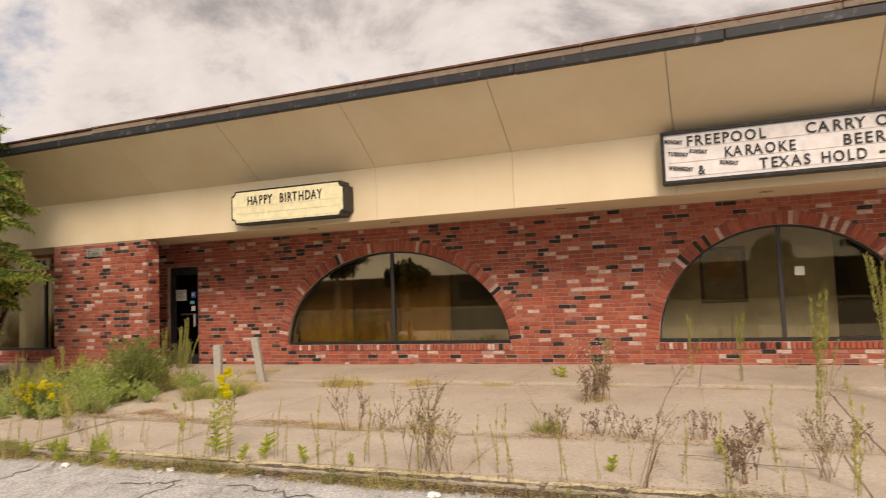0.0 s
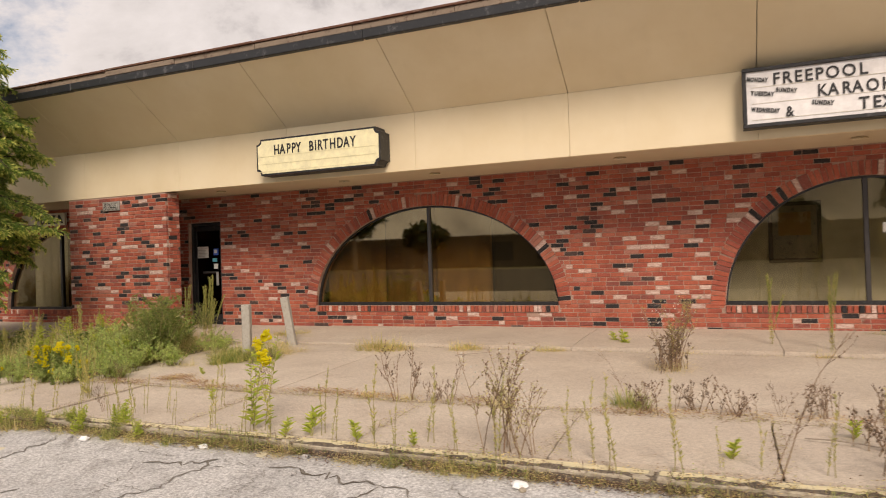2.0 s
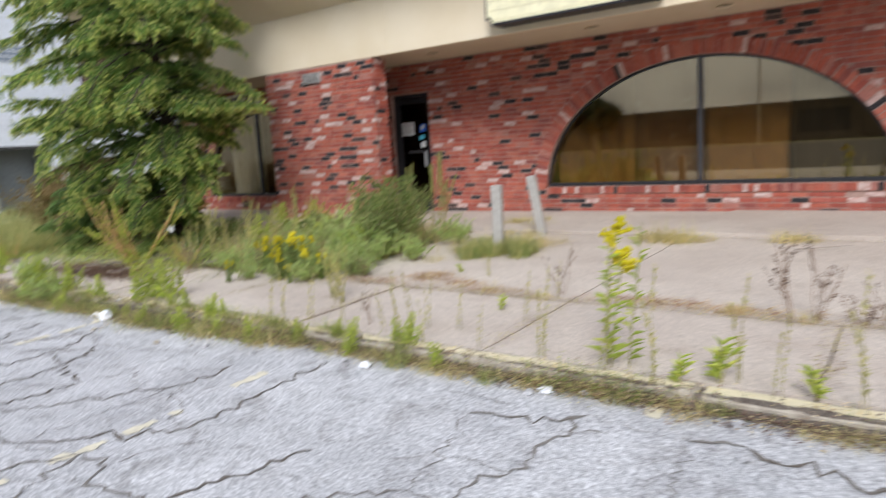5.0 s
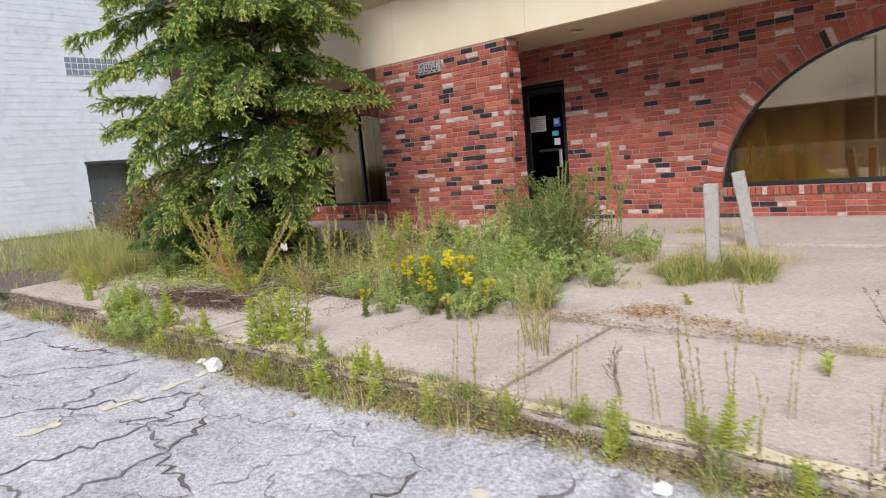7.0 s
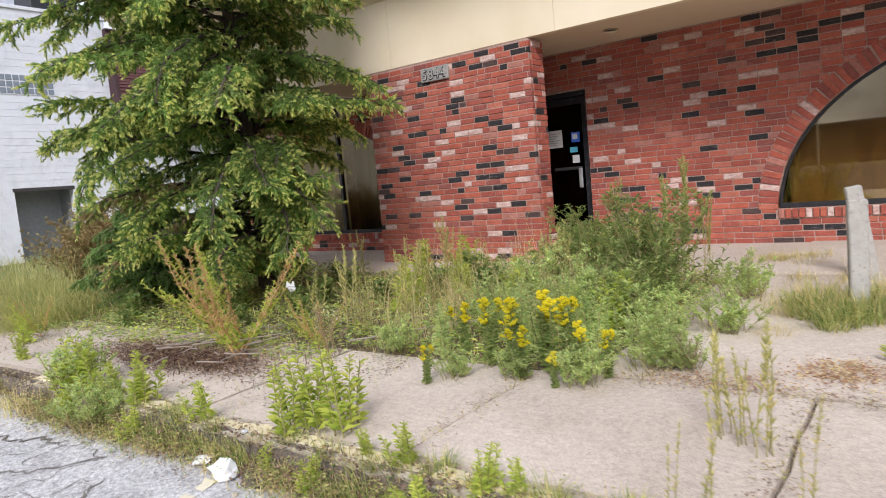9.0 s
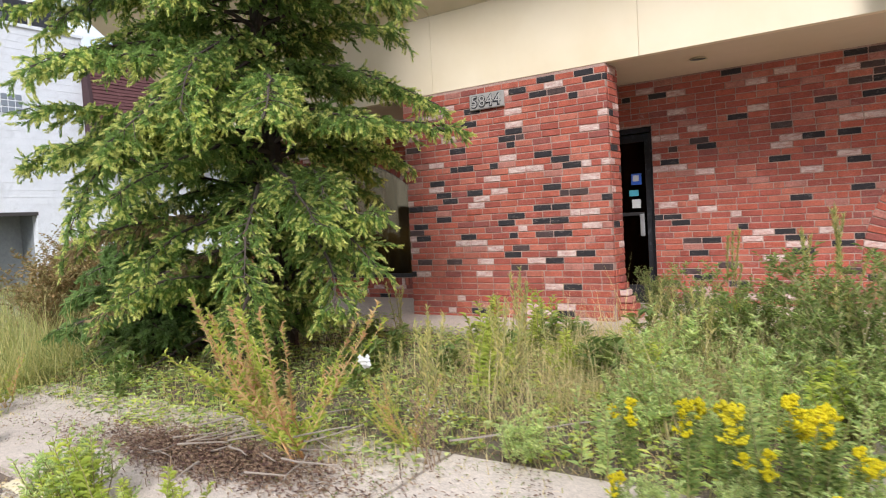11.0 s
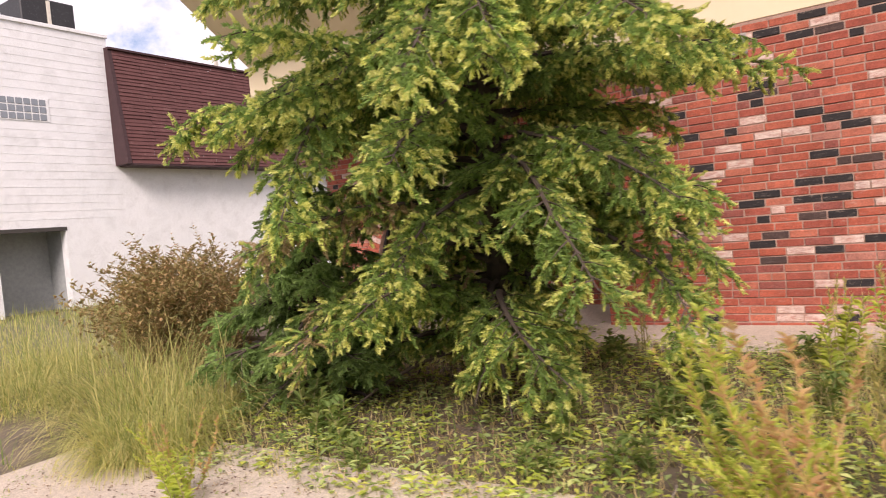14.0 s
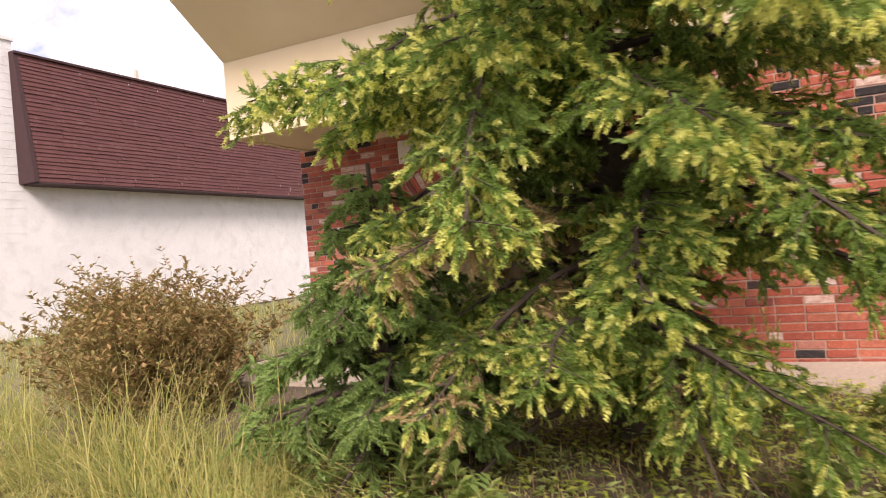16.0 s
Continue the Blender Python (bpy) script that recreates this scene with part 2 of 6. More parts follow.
M_SEETHROUGH.node_tree.nodes.clear()
_t, _o = M_SEETHROUGH.node_tree.nodes.new("ShaderNodeBsdfTransparent"), M_SEETHROUGH.node_tree.nodes.new("ShaderNodeOutputMaterial")
M_SEETHROUGH.node_tree.links.new(_t.outputs["BSDF"], _o.inputs["Surface"])
M_DOORGLASS = glass_material("door_glass", (0.10, 0.10, 0.11), 1.5)
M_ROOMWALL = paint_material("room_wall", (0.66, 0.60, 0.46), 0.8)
# near-black for unlit surfaces: their shade is put into the colour
M_SHADEDARK = paint_material("shade_dark", (0.05, 0.045, 0.04), 0.8)
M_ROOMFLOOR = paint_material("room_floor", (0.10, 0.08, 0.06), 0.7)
M_CURTAIN = paint_material("brown_curtain", (0.52, 0.325, 0.105), 0.85, 0.0, (0.44, 0.27, 0.09), 3)
M_CURTAIN2 = paint_material("dark_curtain", (0.36, 0.21, 0.08), 0.85, 0.0, (0.52, 0.42, 0.28), 3)
M_DRAPE = paint_material("pale_drape", (0.80, 0.76, 0.64), 0.9)
M_PICFRAME = paint_material("picture_frame", (0.09, 0.05, 0.03), 0.5)
M_PICTURE = paint_material("faded_picture", (0.30, 0.25, 0.18), 0.6, 0.0, (0.10, 0.08, 0.07), 12)
M_SIGNWHITE = paint_material("sign_white", (0.82, 0.80, 0.80), 0.4)
M_SIGNYELLOW = paint_material("sign_yellow", (0.86, 0.80, 0.52), 0.4)
M_FACETRACK = paint_material("sign_yellow_track", (0.74, 0.68, 0.44), 0.4)
M_LETTER = paint_material("black_letter", (0.02, 0.02, 0.022), 0.5)
M_TRACK = paint_material("sign_track", (0.62, 0.58, 0.5), 0.5)
M_PLATE = paint_material("number_plate", (0.33, 0.31, 0.28), 0.7, 0.0, (0.2, 0.19, 0.17), 9)
M_DIGIT = paint_material("plate_digit", (0.37, 0.35, 0.32), 0.6)
M_PAPER = paint_material("paper", (0.62, 0.61, 0.57), 0.8)
M_BLUE = paint_material("blue_sticker", (0.04, 0.13, 0.55), 0.5)
M_TEAL = paint_material("teal_sticker", (0.10, 0.42, 0.52), 0.5)
M_STEEL = paint_material("dull_steel", (0.62, 0.62, 0.60), 0.35, 0.7)
M_POST = paint_material("weathered_post", (0.40, 0.375, 0.33), 0.9, 0.0, (0.26, 0.235, 0.20), 16)
M_LITTER = paint_material("white_litter", (0.86, 0.86, 0.86), 0.7)
M_DEADWOOD = paint_material("dead_wood", (0.30, 0.25, 0.20), 0.9)


# ---- helpers of this scene ----
def mesh_of(name, verts, faces, material=None, smooth=False):
    me = bpy.data.meshes.new(name)
    me.from_pydata(verts, [], faces)
    if material:
        me.materials.append(material)
    if smooth:
        me.shade_smooth()
    me.update()
    return me


def part(name, bm, material, parent=None, label="", smooth=False):
    """Links a bmesh, or a mesh, as one mesh object under a thing or a part."""
    if isinstance(bm, bmesh.types.BMesh):
        me = bpy.data.meshes.new(name)
        bm.normal_update()
        bm.to_mesh(me)
        bm.free()
        if material:
            me.materials.append(material)
        if smooth:
            me.shade_smooth()
    else:
        me = bm
    ob = new(name, me)
    if parent:
        ob.parent = parent
    if label:
        ob["label"] = label
    return ob


def thing(name, label, category, at=(0, 0, 0), rz=0, group="", kind=""):
    ob = new(name)
    ob.matrix_world = pose(*at, 0, 0, rz)
    ob.empty_display_size = 0.1
    return tagged(ob, label, category, group, kind)


def box(bm, x0, x1, y0, y1, z0, z1, bevel=0.0, m=None):
    r = bmesh.ops.create_cube(bm, size=1.0)
    vs = r["verts"]
    bmesh.ops.scale(bm, vec=(x1 - x0, y1 - y0, z1 - z0), verts=vs)
    bmesh.ops.translate(bm, vec=((x0 + x1) / 2, (y0 + y1) / 2, (z0 + z1) / 2), verts=vs)
    if bevel:
        es = list({e for v in vs for e in v.link_edges})
        r = bmesh.ops.bevel(bm, geom=es, offset=bevel, segments=1, affect="EDGES")
        vs = list({v for f in r["faces"] for v in f.verts} | {v for v in vs if v.is_valid})
    if m:
        bmesh.ops.transform(bm, matrix=m, verts=vs)
    return bm


def boxed(*a, bevel=0.0):
    return box(bmesh.new(), *a, bevel=bevel)


def prism(outline, y0, y1):
    """A bmesh from an outline in x and z, drawn out from y0 to y1."""
    bm = bmesh.new()
    a = [bm.verts.new((x, y0, z)) for x, z in outline]
    b = [bm.verts.new((x, y1, z)) for x, z in outline]
    bm.faces.new(a)
    bm.faces.new(list(reversed(b)))
    for i in range(len(a)):
        j = (i + 1) % len(a)
        bm.faces.new((a[j], a[i], b[i], b[j]))
    bmesh.ops.recalc_face_normals(bm, faces=bm.faces)
    return bm


def outer_face(ob):
    """Keeps the coated glass on the outer face of a pane; the other faces are clear."""
    ob.data.materials.append(M_SEETHROUGH)
    for p in ob.data.polygons:
        p.material_index = 0 if p.normal.y < -0.9 else 1
    return ob


def lettering(words, size, depth, material, spread=1.0, bold=0.0):
    """Words as a mesh in x and z, facing -y, with their left foot at the origin. Returns the mesh and its width."""
    cu = bpy.data.curves.new("words", "FONT")
    cu.body, cu.size, cu.extrude, cu.offset = words, size, depth, bold
    cu.space_character = spread
    cu.resolution_u = 3
    tmp = bpy.data.objects.new("words", cu)
    me = bpy.data.meshes.new_from_object(tmp)
    bpy.data.objects.remove(tmp)
    me.transform(pose(0, 0, 0, 90, 0, 0))
    me.materials.clear()
    me.materials.append(material)
    xs = [v.co.x for v in me.vertices]
    return me, (max(xs) - min(xs) if xs else 0)


def words_part(name, words, x, y, z, width, height, material, parent, tilt=0.0, bold=0.0):
    """Words fitted to a width and a height, each letter a part of its own."""
    size, gap = height / 0.70, 1.22
    w = lettering(words, size, 0.004, material, gap, bold)[1]
    for i, ch in enumerate(words):
        if ch == " ":
            continue
        me, own = lettering(ch, size, 0.004, material, gap, bold)
        far = lettering(words[:i + 1], size, 0.004, material, gap, bold)[1]
        ob = part(name, me, None, parent)
        ob.matrix_local = pose(x, y, z, 0, tilt, 0) @ pose((far - own) * width / w, 0, 0) @ Matrix.Diagonal((width / w, 1, 1, 1))


# ---- ground ----
WALL_Y, FACE_Y, KERB_Y = 11.70, 10.33, 5.42
SOFFIT_Z, BEND_Z = 2.78, 3.63


def walk_z(x, y):
    """Height of the pavement."""
    return 0.15 + 0.10 * min(1.0, max(0.0, (y - 5.42) / 5.0))


def ground_z(x, y):
    if y > KERB_Y and x > -14.2:
        return walk_z(x, y)
    if x < -14.2:
        return 0.03
    return max(lot_z(x, y), 0.115 * max(0.0, min(1.0, (y - 5.35) / 0.08)) if x < 3.4 else 0.0)


def sheet(name, x0, x1, y0, y1, step, height, material, rough=0.0, freq=1.0):
    nx, ny = max(1, round((x1 - x0) / step)), max(1, round((y1 - y0) / step))
    vs, fs = [], []
    for j in range(ny + 1):
        for i in range(nx + 1):
            x, y = x0 + (x1 - x0) * i / nx, y0 + (y1 - y0) * j / ny
            vs.append((x, y, height(x, y) + rough * noise.noise((x * freq, y * freq, 3.1))))
    for j in range(ny):
        for i in range(nx):
            a = j * (nx + 1) + i
            fs.append((a, a + 1, a + nx + 2, a + nx + 1))
    return part(name, mesh_of(name, vs, fs, material, True), None)


def lot_z(x, y):
    """The lot swells gently and rises a little where it meets the kerb."""
    rise = max(0.0, min(1.0, (y - 4.2) / 1.2))
    top = 0.03 + 0.05 * max(0.0, min(1.0, (x + 8.5) / 2.5))
    return 0.016 * noise.noise((x * 0.7, y * 0.7, 3.1)) + top * rise * rise


# one earth sheet to the horizon, with the lot and the pavement laid on it
gvs = [(-1500, -1500, -0.06), (1500, -1500, -0.06), (1500, 1500, -0.06), (-1500, 1500, -0.06)]
tagged(part("ground", mesh_of("ground", gvs, [(0, 1, 2, 3)], M_EARTH), None), "rough earth and grass reaching the horizon", "ground", kind="structure")
lot = sheet("road", -14.0, 22, -2.4, 5.50, 0.25, lambda x, y: lot_z(x, y), M_LOT)
tagged(lot, "cracked pale grey parking lot surface", "road", kind="structure")
# added dark ground, never in view; it keeps the mirrored lot dark in the panes
street = sheet("road", -60, 60, -34, -2.4, 0.6, lambda x, y: lot_z(x, y) - 0.003, M_DARKGROUND)
tagged(street, "unseen dark ground added to darken the window reflections", "road", kind="structure")


def crack_path(x, y, ang, length, step=0.09):
    pts = [(x, y)]
    head = ang
    while length > 0:
        ang = head + random.uniform(-1.0, 1.0)
        head += random.uniform(-0.16, 0.16)
        x, y = x + step * math.cos(ang), y + step * math.sin(ang)
        pts.append((x, y))
        length -= step
    return pts


def ribbon(paths, width, height):
    vs, fs = [], []
    for pts in paths:
        k = len(pts)
        for i, (x, y) in enumerate(pts):
            a, b = pts[max(0, i - 1)], pts[min(k - 1, i + 1)]
            d = Vector((b[0] - a[0], b[1] - a[1])).normalized()
            w = width * random.uniform(0.15, 1.4) * (0.3 if i in (0, k - 1) else 1)
            z = height(x, y)
            vs += [(x - d.y * w, y + d.x * w, z), (x + d.y * w, y - d.x * w, z)]
            if i:
                n = len(vs)
                fs.append((n - 4, n - 3, n - 1, n - 2))
    return vs, fs


def broken(a, b):
    """A jagged line between two corners of the broken surface."""
    n = max(4, int(math.dist(a, b) / 0.04))
    pts, off = [], 0.0
    for i in range(n + 1):
        f = i / n
        off = off * 0.45 + random.gauss(0, 0.030)
        k = off * min(1.0, 6 * f, 6 * (1 - f))
        dx, dy = b[0] - a[0], b[1] - a[1]
        ln = math.hypot(dx, dy) + 1e-6
        pts.append((a[0] + dx * f - dy / ln * k, a[1] + dy * f + dx / ln * k))
    return pts


random.seed(5)
fine, wide = [], []
CELL = 0.62
corner = {}
for i in range(27):
    for j in range(9):
        corner[i, j] = (-13.9 + CELL * (i + random.uniform(-0.36, 0.36)), 0.0 + CELL * (j + random.uniform(-0.36, 0.36)))
for (i, j), a in corner.items():
    for di, dj in ((1, 0), (0, 1), (1, 1)):
        b = corner.get((i + di, j + dj))
        if b is None:
            continue
        mx, my = (a[0] + b[0]) / 2, (a[1] + b[1]) / 2
        zone = noise.noise((mx * 0.35, my * 0.45, 2.7)) + (0.30 if -10.6 < mx < -7.0 and my > 3.4 else 0.12)
        if random.random() > 0.74 + 0.9 * zone - (0.35 if di and dj else 0):
            continue
        (wide if random.random() < 0.45 else fine).append(broken(a, b))
for i in range(60):
    cx, cy = random.uniform(-13, 2), random.uniform(1.0, 5.2)
    fine.append(crack_path(cx, cy, random.uniform(0, 3.1), random.uniform(0.15, 0.6), 0.045))
vs, fs = ribbon([p for p in fine if max(q[1] for q in p) < 5.42 and min(q[0] for q in p) > -13.9], 0.0032, lambda x, y: lot_z(x, y) + 0.005)
v4, f4 = ribbon([p for p in wide if max(q[1] for q in p) < 5.42 and min(q[0] for q in p) > -13.9], 0.0085, lambda x, y: lot_z(x, y) + 0.0052)
fs += [tuple(k + len(vs) for k in f) for f in f4]
vs += v4
v5, f5 = ribbon([[q for q in p[1:-1]] for p in wide + fine[::4] if len(p) > 5 and max(q[1] for q in p) < 5.40 and min(q[1] for q in p) > 3.3 and min(q[0] for q in p) > -13.9][::2], 0.012, lambda x, y: lot_z(x, y) + 0.0032)
tagged(part("crack_silt", mesh_of("crack_silt", v5, f5, M_SILT), None, lot, "grey silt lying along the cracks"), kind="stuff")
tagged(part("road_cracks", mesh_of("road_cracks", vs, fs, M_CRACK), None, lot, "dirt-filled cracks"), kind="stuff")


def stripe(x, y0, y1, w):
    pts = [(x + 0.012 * math.sin(7 * k), y0 + (y1 - y0) * k / 60) for k in range(61)]
    v2, f2 = [], []
    for i, (px, py) in enumerate(pts):
        v2 += [(px - w * random.uniform(0.1, 1.1), py, lot_z(px, py) + 0.004), (px + w * random.uniform(0.35, 1.1), py, lot_z(px, py) + 0.004)]
        if i and noise.noise((px * 5, py * 9, 8)) < 0.05:
            n = len(v2)
            f2.append((n - 4, n - 3, n - 1, n - 2))
    ob = part("parking_line", mesh_of("parking_line", v2, f2, M_STRIPE), None, lot, "faded yellow parking line")
    return ob


foot = []
for k in range(240):
    fx = -13.6 + 17 * k / 240
    foot.append((fx, 5.33 + 0.05 * noise.noise((fx * 1.7, 0, 9)) + random.gauss(0, 0.012), 0.10 + 0.10 * noise.noise((fx * 2.3, 4, 1)) + 0.05 * noise.noise((fx * 9, 4, 1)) + (0.06 if -10.8 < fx < -7.5 else 0)))
v3, f3 = [], []
for fx, fy, fw in foot:
    for q in range(5):
        yy = 5.435 - q * max(0.018, fw * (0.34 if fx < -6 else 0.18))
        v3.append((fx + random.uniform(-0.03, 0.03), yy, lot_z(fx, yy) - 0.012 if q == 4 else ground_z(fx, yy) - 0.002 + random.gauss(0, 0.007)))
for k in range(len(foot) - 1):
    for q in range(4):
        a = k * 5 + q
        f3.append((a, a + 5, a + 6, a + 1))
part("gutter_soil", mesh_of("gutter_soil", v3, f3, M_SILT, True), None, lot, "silt washed against the kerb")

stripe(-3.73, 5.05, 5.36, 0.055)
stripe(-8.62, 2.6, 5.20, 0.06)
stripe(-6.05, 3.2, 5.0, 0.05)
stripe(-1.2, 1.5, 5.2, 0.05)

# pavement: concrete slabs over a soil bed
bed = sheet("soil_bed", -16.9, 12, 5.52, 11.75, 0.25, lambda x, y: walk_z(x, y) - 0.035, M_DIRT, 0.01, 2)
tagged(bed, "bare soil showing between broken slabs", "soil", kind="structure")
pavement = thing("pavement", "pale tan concrete slabs with weedy joints", "pavement", kind="structure")


def slab(x0, x1, y0, y1, dz=0.0, tilt=0.0):
    bm = bmesh.new()
    g = 0.008 if y0 < 9 else 0.004
    x0, x1, y0, y1 = x0 + g, x1 - g, y0 + g, y1 - g
    nx, ny = max(2, int((x1 - x0) / 0.14)), max(2, int((y1 - y0) / 0.14))
    grid = []
    for j in range(ny + 1):
        row = []
        for i in range(nx + 1):
            edge_x, edge_y = i in (0, nx), j in (0, ny)
            x, y = x0 + (x1 - x0) * i / nx, y0 + (y1 - y0) * j / ny
            x += (0.012 * noise.noise((y * 3, x, 1)) + 0.010 * noise.noise((y * 11, x, 1))) * edge_x
            y += (0.012 * noise.noise((x * 3, y, 2)) + 0.010 * noise.noise((x * 11, y, 2))) * edge_y
            z = walk_z(x, y) + dz + tilt * (x - x0) + 0.004 * noise.noise((x * 1.3, y * 1.3, 5)) - 0.006 * (edge_x or edge_y)
            row.append(bm.verts.new((x, y, z)))
        grid.append(row)
    for j in range(ny):
        for i in range(nx):
            bm.faces.new((grid[j][i], grid[j][i + 1], grid[j + 1][i + 1], grid[j + 1][i]))
    es = [e for e in bm.edges if e.is_boundary]
    r = bmesh.ops.extrude_edge_only(bm, edges=es)
    bmesh.ops.translate(bm, vec=(0, 0, -0.10), verts=[v for v in r["geom"] if isinstance(v, bmesh.types.BMVert)])
    bmesh.ops.recalc_face_normals(bm, faces=bm.faces)
    return part("slab", bm, M_WALK, pavement, smooth=False)


random.seed(11)
front_xs = [-14.2, -12.6, -10.9, -9.3, -7.83, -6.47, -4.86, -3.11, -1.67, -0.28, 1.1, 2.8, 4.6, 6.4, 9.0, 12.0]
for a, b in zip(front_xs[:-1], front_xs[1:]):
    slab(a, b, 5.58, 6.78, random.uniform(-0.010, 0.006), random.uniform(-0.003, 0.003))
mid_xs = [-7.55, -4.85, 1.4, 4.6, 8.0, 12.0]
for a, b in zip(mid_xs[:-1], mid_xs[1:]):
    slab(a, b, 6.78, 9.68, random.uniform(-0.006, 0.003))
back_xs = [-16.8, -14.4, -12.0, -9.6, -7.2, -4.8, -2.4, 0.0, 2.4, 4.8, 8.4, 12.0]
for a, b in zip(back_xs[:-1], back_xs[1:]):
    slab(a, b, 9.68 if a > -7.3 else 9.55, 11.69, 0.05 if a > -5 else 0.03 if a > -7.3 else 0.018)

# kerb with worn yellow paint, in lengths
kerb = thing("kerb", "concrete kerb with worn yellow paint and weeds", "kerb", kind="structure")
kx = -11.15
while kx < 12:
    ln = random.uniform(1.6, 2.6)
    if kx > -11.2:
        z = 0.15 + random.uniform(-0.012, 0.006)
        bm = boxed(kx + 0.006, kx + ln - 0.006, KERB_Y, 5.575, -0.1, z, bevel=0.018)
        part("kerb_stone", bm, M_WALKSIDE, kerb)
        n = 14
        v2, f2 = [], []
        for i in range(n + 1):
            x = kx + 0.03 + (ln - 0.06) * i / n
            v2 += [(x, KERB_Y + 0.016 + random.uniform(0, 0.02), z + 0.004), (x, 5.54 + random.uniform(-0.03, 0.015), z + 0.004)]
            if i:
                k = len(v2)
                f2.append((k - 4, k - 2, k - 1, k - 3))
        part("kerb_paint", mesh_of("kerb_paint", v2, f2, M_YELLOW), None, kerb, "worn yellow kerb paint")
    kx += ln

# ---- building ----
COURSE, BRICK_L, BRICK_H, JOINT = 0.0680, 0.194, 0.0575, 0.0095
bm2 = boxed(-BRICK_L / 2, BRICK_L / 2, -0.02, 0.03, -BRICK_H / 2, BRICK_H / 2, bevel=0.004)
BRICK = bpy.data.meshes.new("brick")
bm2.to_mesh(BRICK)
bm2.free()
BRICK.materials.append(M_BRICK)
ARCH_BRICK = BRICK.copy()
ARCH_BRICK.materials[0] = M_ARCHBRICK
BV = np.array([v.co[:] for v in BRICK.vertices])
BF = [tuple(p.vertices) for p in BRICK.polygons]


class Arch:
    """An arched opening: half an ellipse standing on a sill."""

    def __init__(self, cx, half, sill, rise):
        self.cx, self.half, self.sill, self.rise = cx, half, sill, rise

    def top(self, x, grow=0.0):
        u = (x - self.cx) / (self.half + grow)
        return self.sill + (self.rise + grow) * math.sqrt(1 - u * u) if abs(u) < 1 else None

    def reach(self, z, grow=0.0):
        v = (z - self.sill) / (self.rise + grow)
        if v < -0.001 or v > 1:
            return None
        return (self.half + grow) * math.sqrt(max(0, 1 - v * v))

    def outline(self, n=40, grow=0.0, foot=0.0):
        pts = []
        for i in range(n + 1):
            a = math.pi * i / n
            pts.append((self.cx + (self.half + grow) * math.cos(a), self.sill + (self.rise + grow) * math.sin(a)))
        return pts


ARCH_A, ARCH_B, ARCH_C = Arch(-5.27, 2.25, 0.635, 1.70), Arch(1.17, 1.77, 0.635, 1.73), Arch(-14.3, 1.75, 0.55, 1.73)
RING = 0.20


def courses(x0, x1, z0, z1, free):
    """Bricks of a running bond as (x0, x1, z). free(z) lists the stretches of the course that bricks fill."""
    made = []
    k, z = 0, z0
    while z + BRICK_H <= z1 + 0.03:
        zc = z + BRICK_H / 2
        off = (0.0 if k % 2 else 0.5) * (BRICK_L + JOINT) + random.uniform(-0.03, 0.03)
        x = x0 - off
        while x < x1:
            ln = BRICK_L if random.random() > 0.16 else BRICK_L * 0.48
            a, b = x, x + ln
            for fa, fb in free(zc):
                ca, cb = max(a, fa + JOINT * 0.4), min(b, fb - JOINT * 0.4)
                if cb - ca > 0.028:
                    made.append((ca, cb, zc))
            x += ln + JOINT
        z += COURSE
        k += 1
    return made


def cut(stretches, a, b):
    res = []
    for fa, fb in stretches:
        if b <= fa or a >= fb:
            res.append((fa, fb))
        else:
            if a > fa:
                res.append((fa, a))
            if b < fb:
                res.append((b, fb))
    return res


def lay(bricks, y, parent, single, along="x", x_fixed=0.0, into=1.0):
    """Lays bricks on the face at y: those that single(x, z) picks as objects, the rest as one mesh."""
    vs, fs = [], []
    for a, b, z in bricks:
        xm, out = (a + b) / 2, random.gauss(0, 0.0022)
        sx = (b - a) / BRICK_L
        turn = random.gauss(0, 0.35)
        if along == "x":
            m = pose(xm, y + out, z, 0, turn, 0) @ Matrix.Diagonal((sx, 1, 1, 1))
        else:
            m = pose(x_fixed + out * into, xm, z, 0, 0, 90 * into) @ Matrix.Diagonal((sx, 1, 1, 1))
        if single(xm, z):
            ob = new("brick", BRICK)
            ob.parent, ob.matrix_local = parent, m
        else:
            mm = np.array(m)
            n = len(vs)
            vs.extend((BV @ mm[:3, :3].T + mm[:3, 3]).tolist())
            fs.extend(tuple(i + n for i in f) for f in BF)
    if vs:
        ob = part("brickwork", mesh_of("brickwork", vs, fs, M_BRICKS), None, parent)
        tagged(ob, kind="stuff")


def arch_ring(arch, y, parent, count, name="arch_brick", skip=None):
    """A ring of bricks on edge round an arch."""
    pts = arch.outline(400, RING / 2)
    acc = [0.0]
    for p, q in zip(pts[:-1], pts[1:]):
        acc.append(acc[-1] + math.dist(p, q))
    for k in range(count):
        s = acc[-1] * (k + 0.5) / count
        i = min(len(pts) - 2, next(j for j in range(len(acc)) if acc[j] >= s))
        p, q = pts[max(0, i - 1)], pts[min(len(pts) - 1, i + 1)]
        tx, tz = q[0] - p[0], q[1] - p[1]
        ang = math.degrees(math.atan2(tz, tx)) + 90
        x, z = pts[i]
        if skip and skip(x, z):
            continue
        ob = new(name, ARCH_BRICK)
        wid = acc[-1] / count - JOINT
        ob.parent = parent
        ob.matrix_local = pose(x, y - 0.004 + random.gauss(0, 0.002), z, 0, -ang, 0) @ Matrix.Diagonal((RING / BRICK_L * 0.98, 1, wid / BRICK_H, 1))


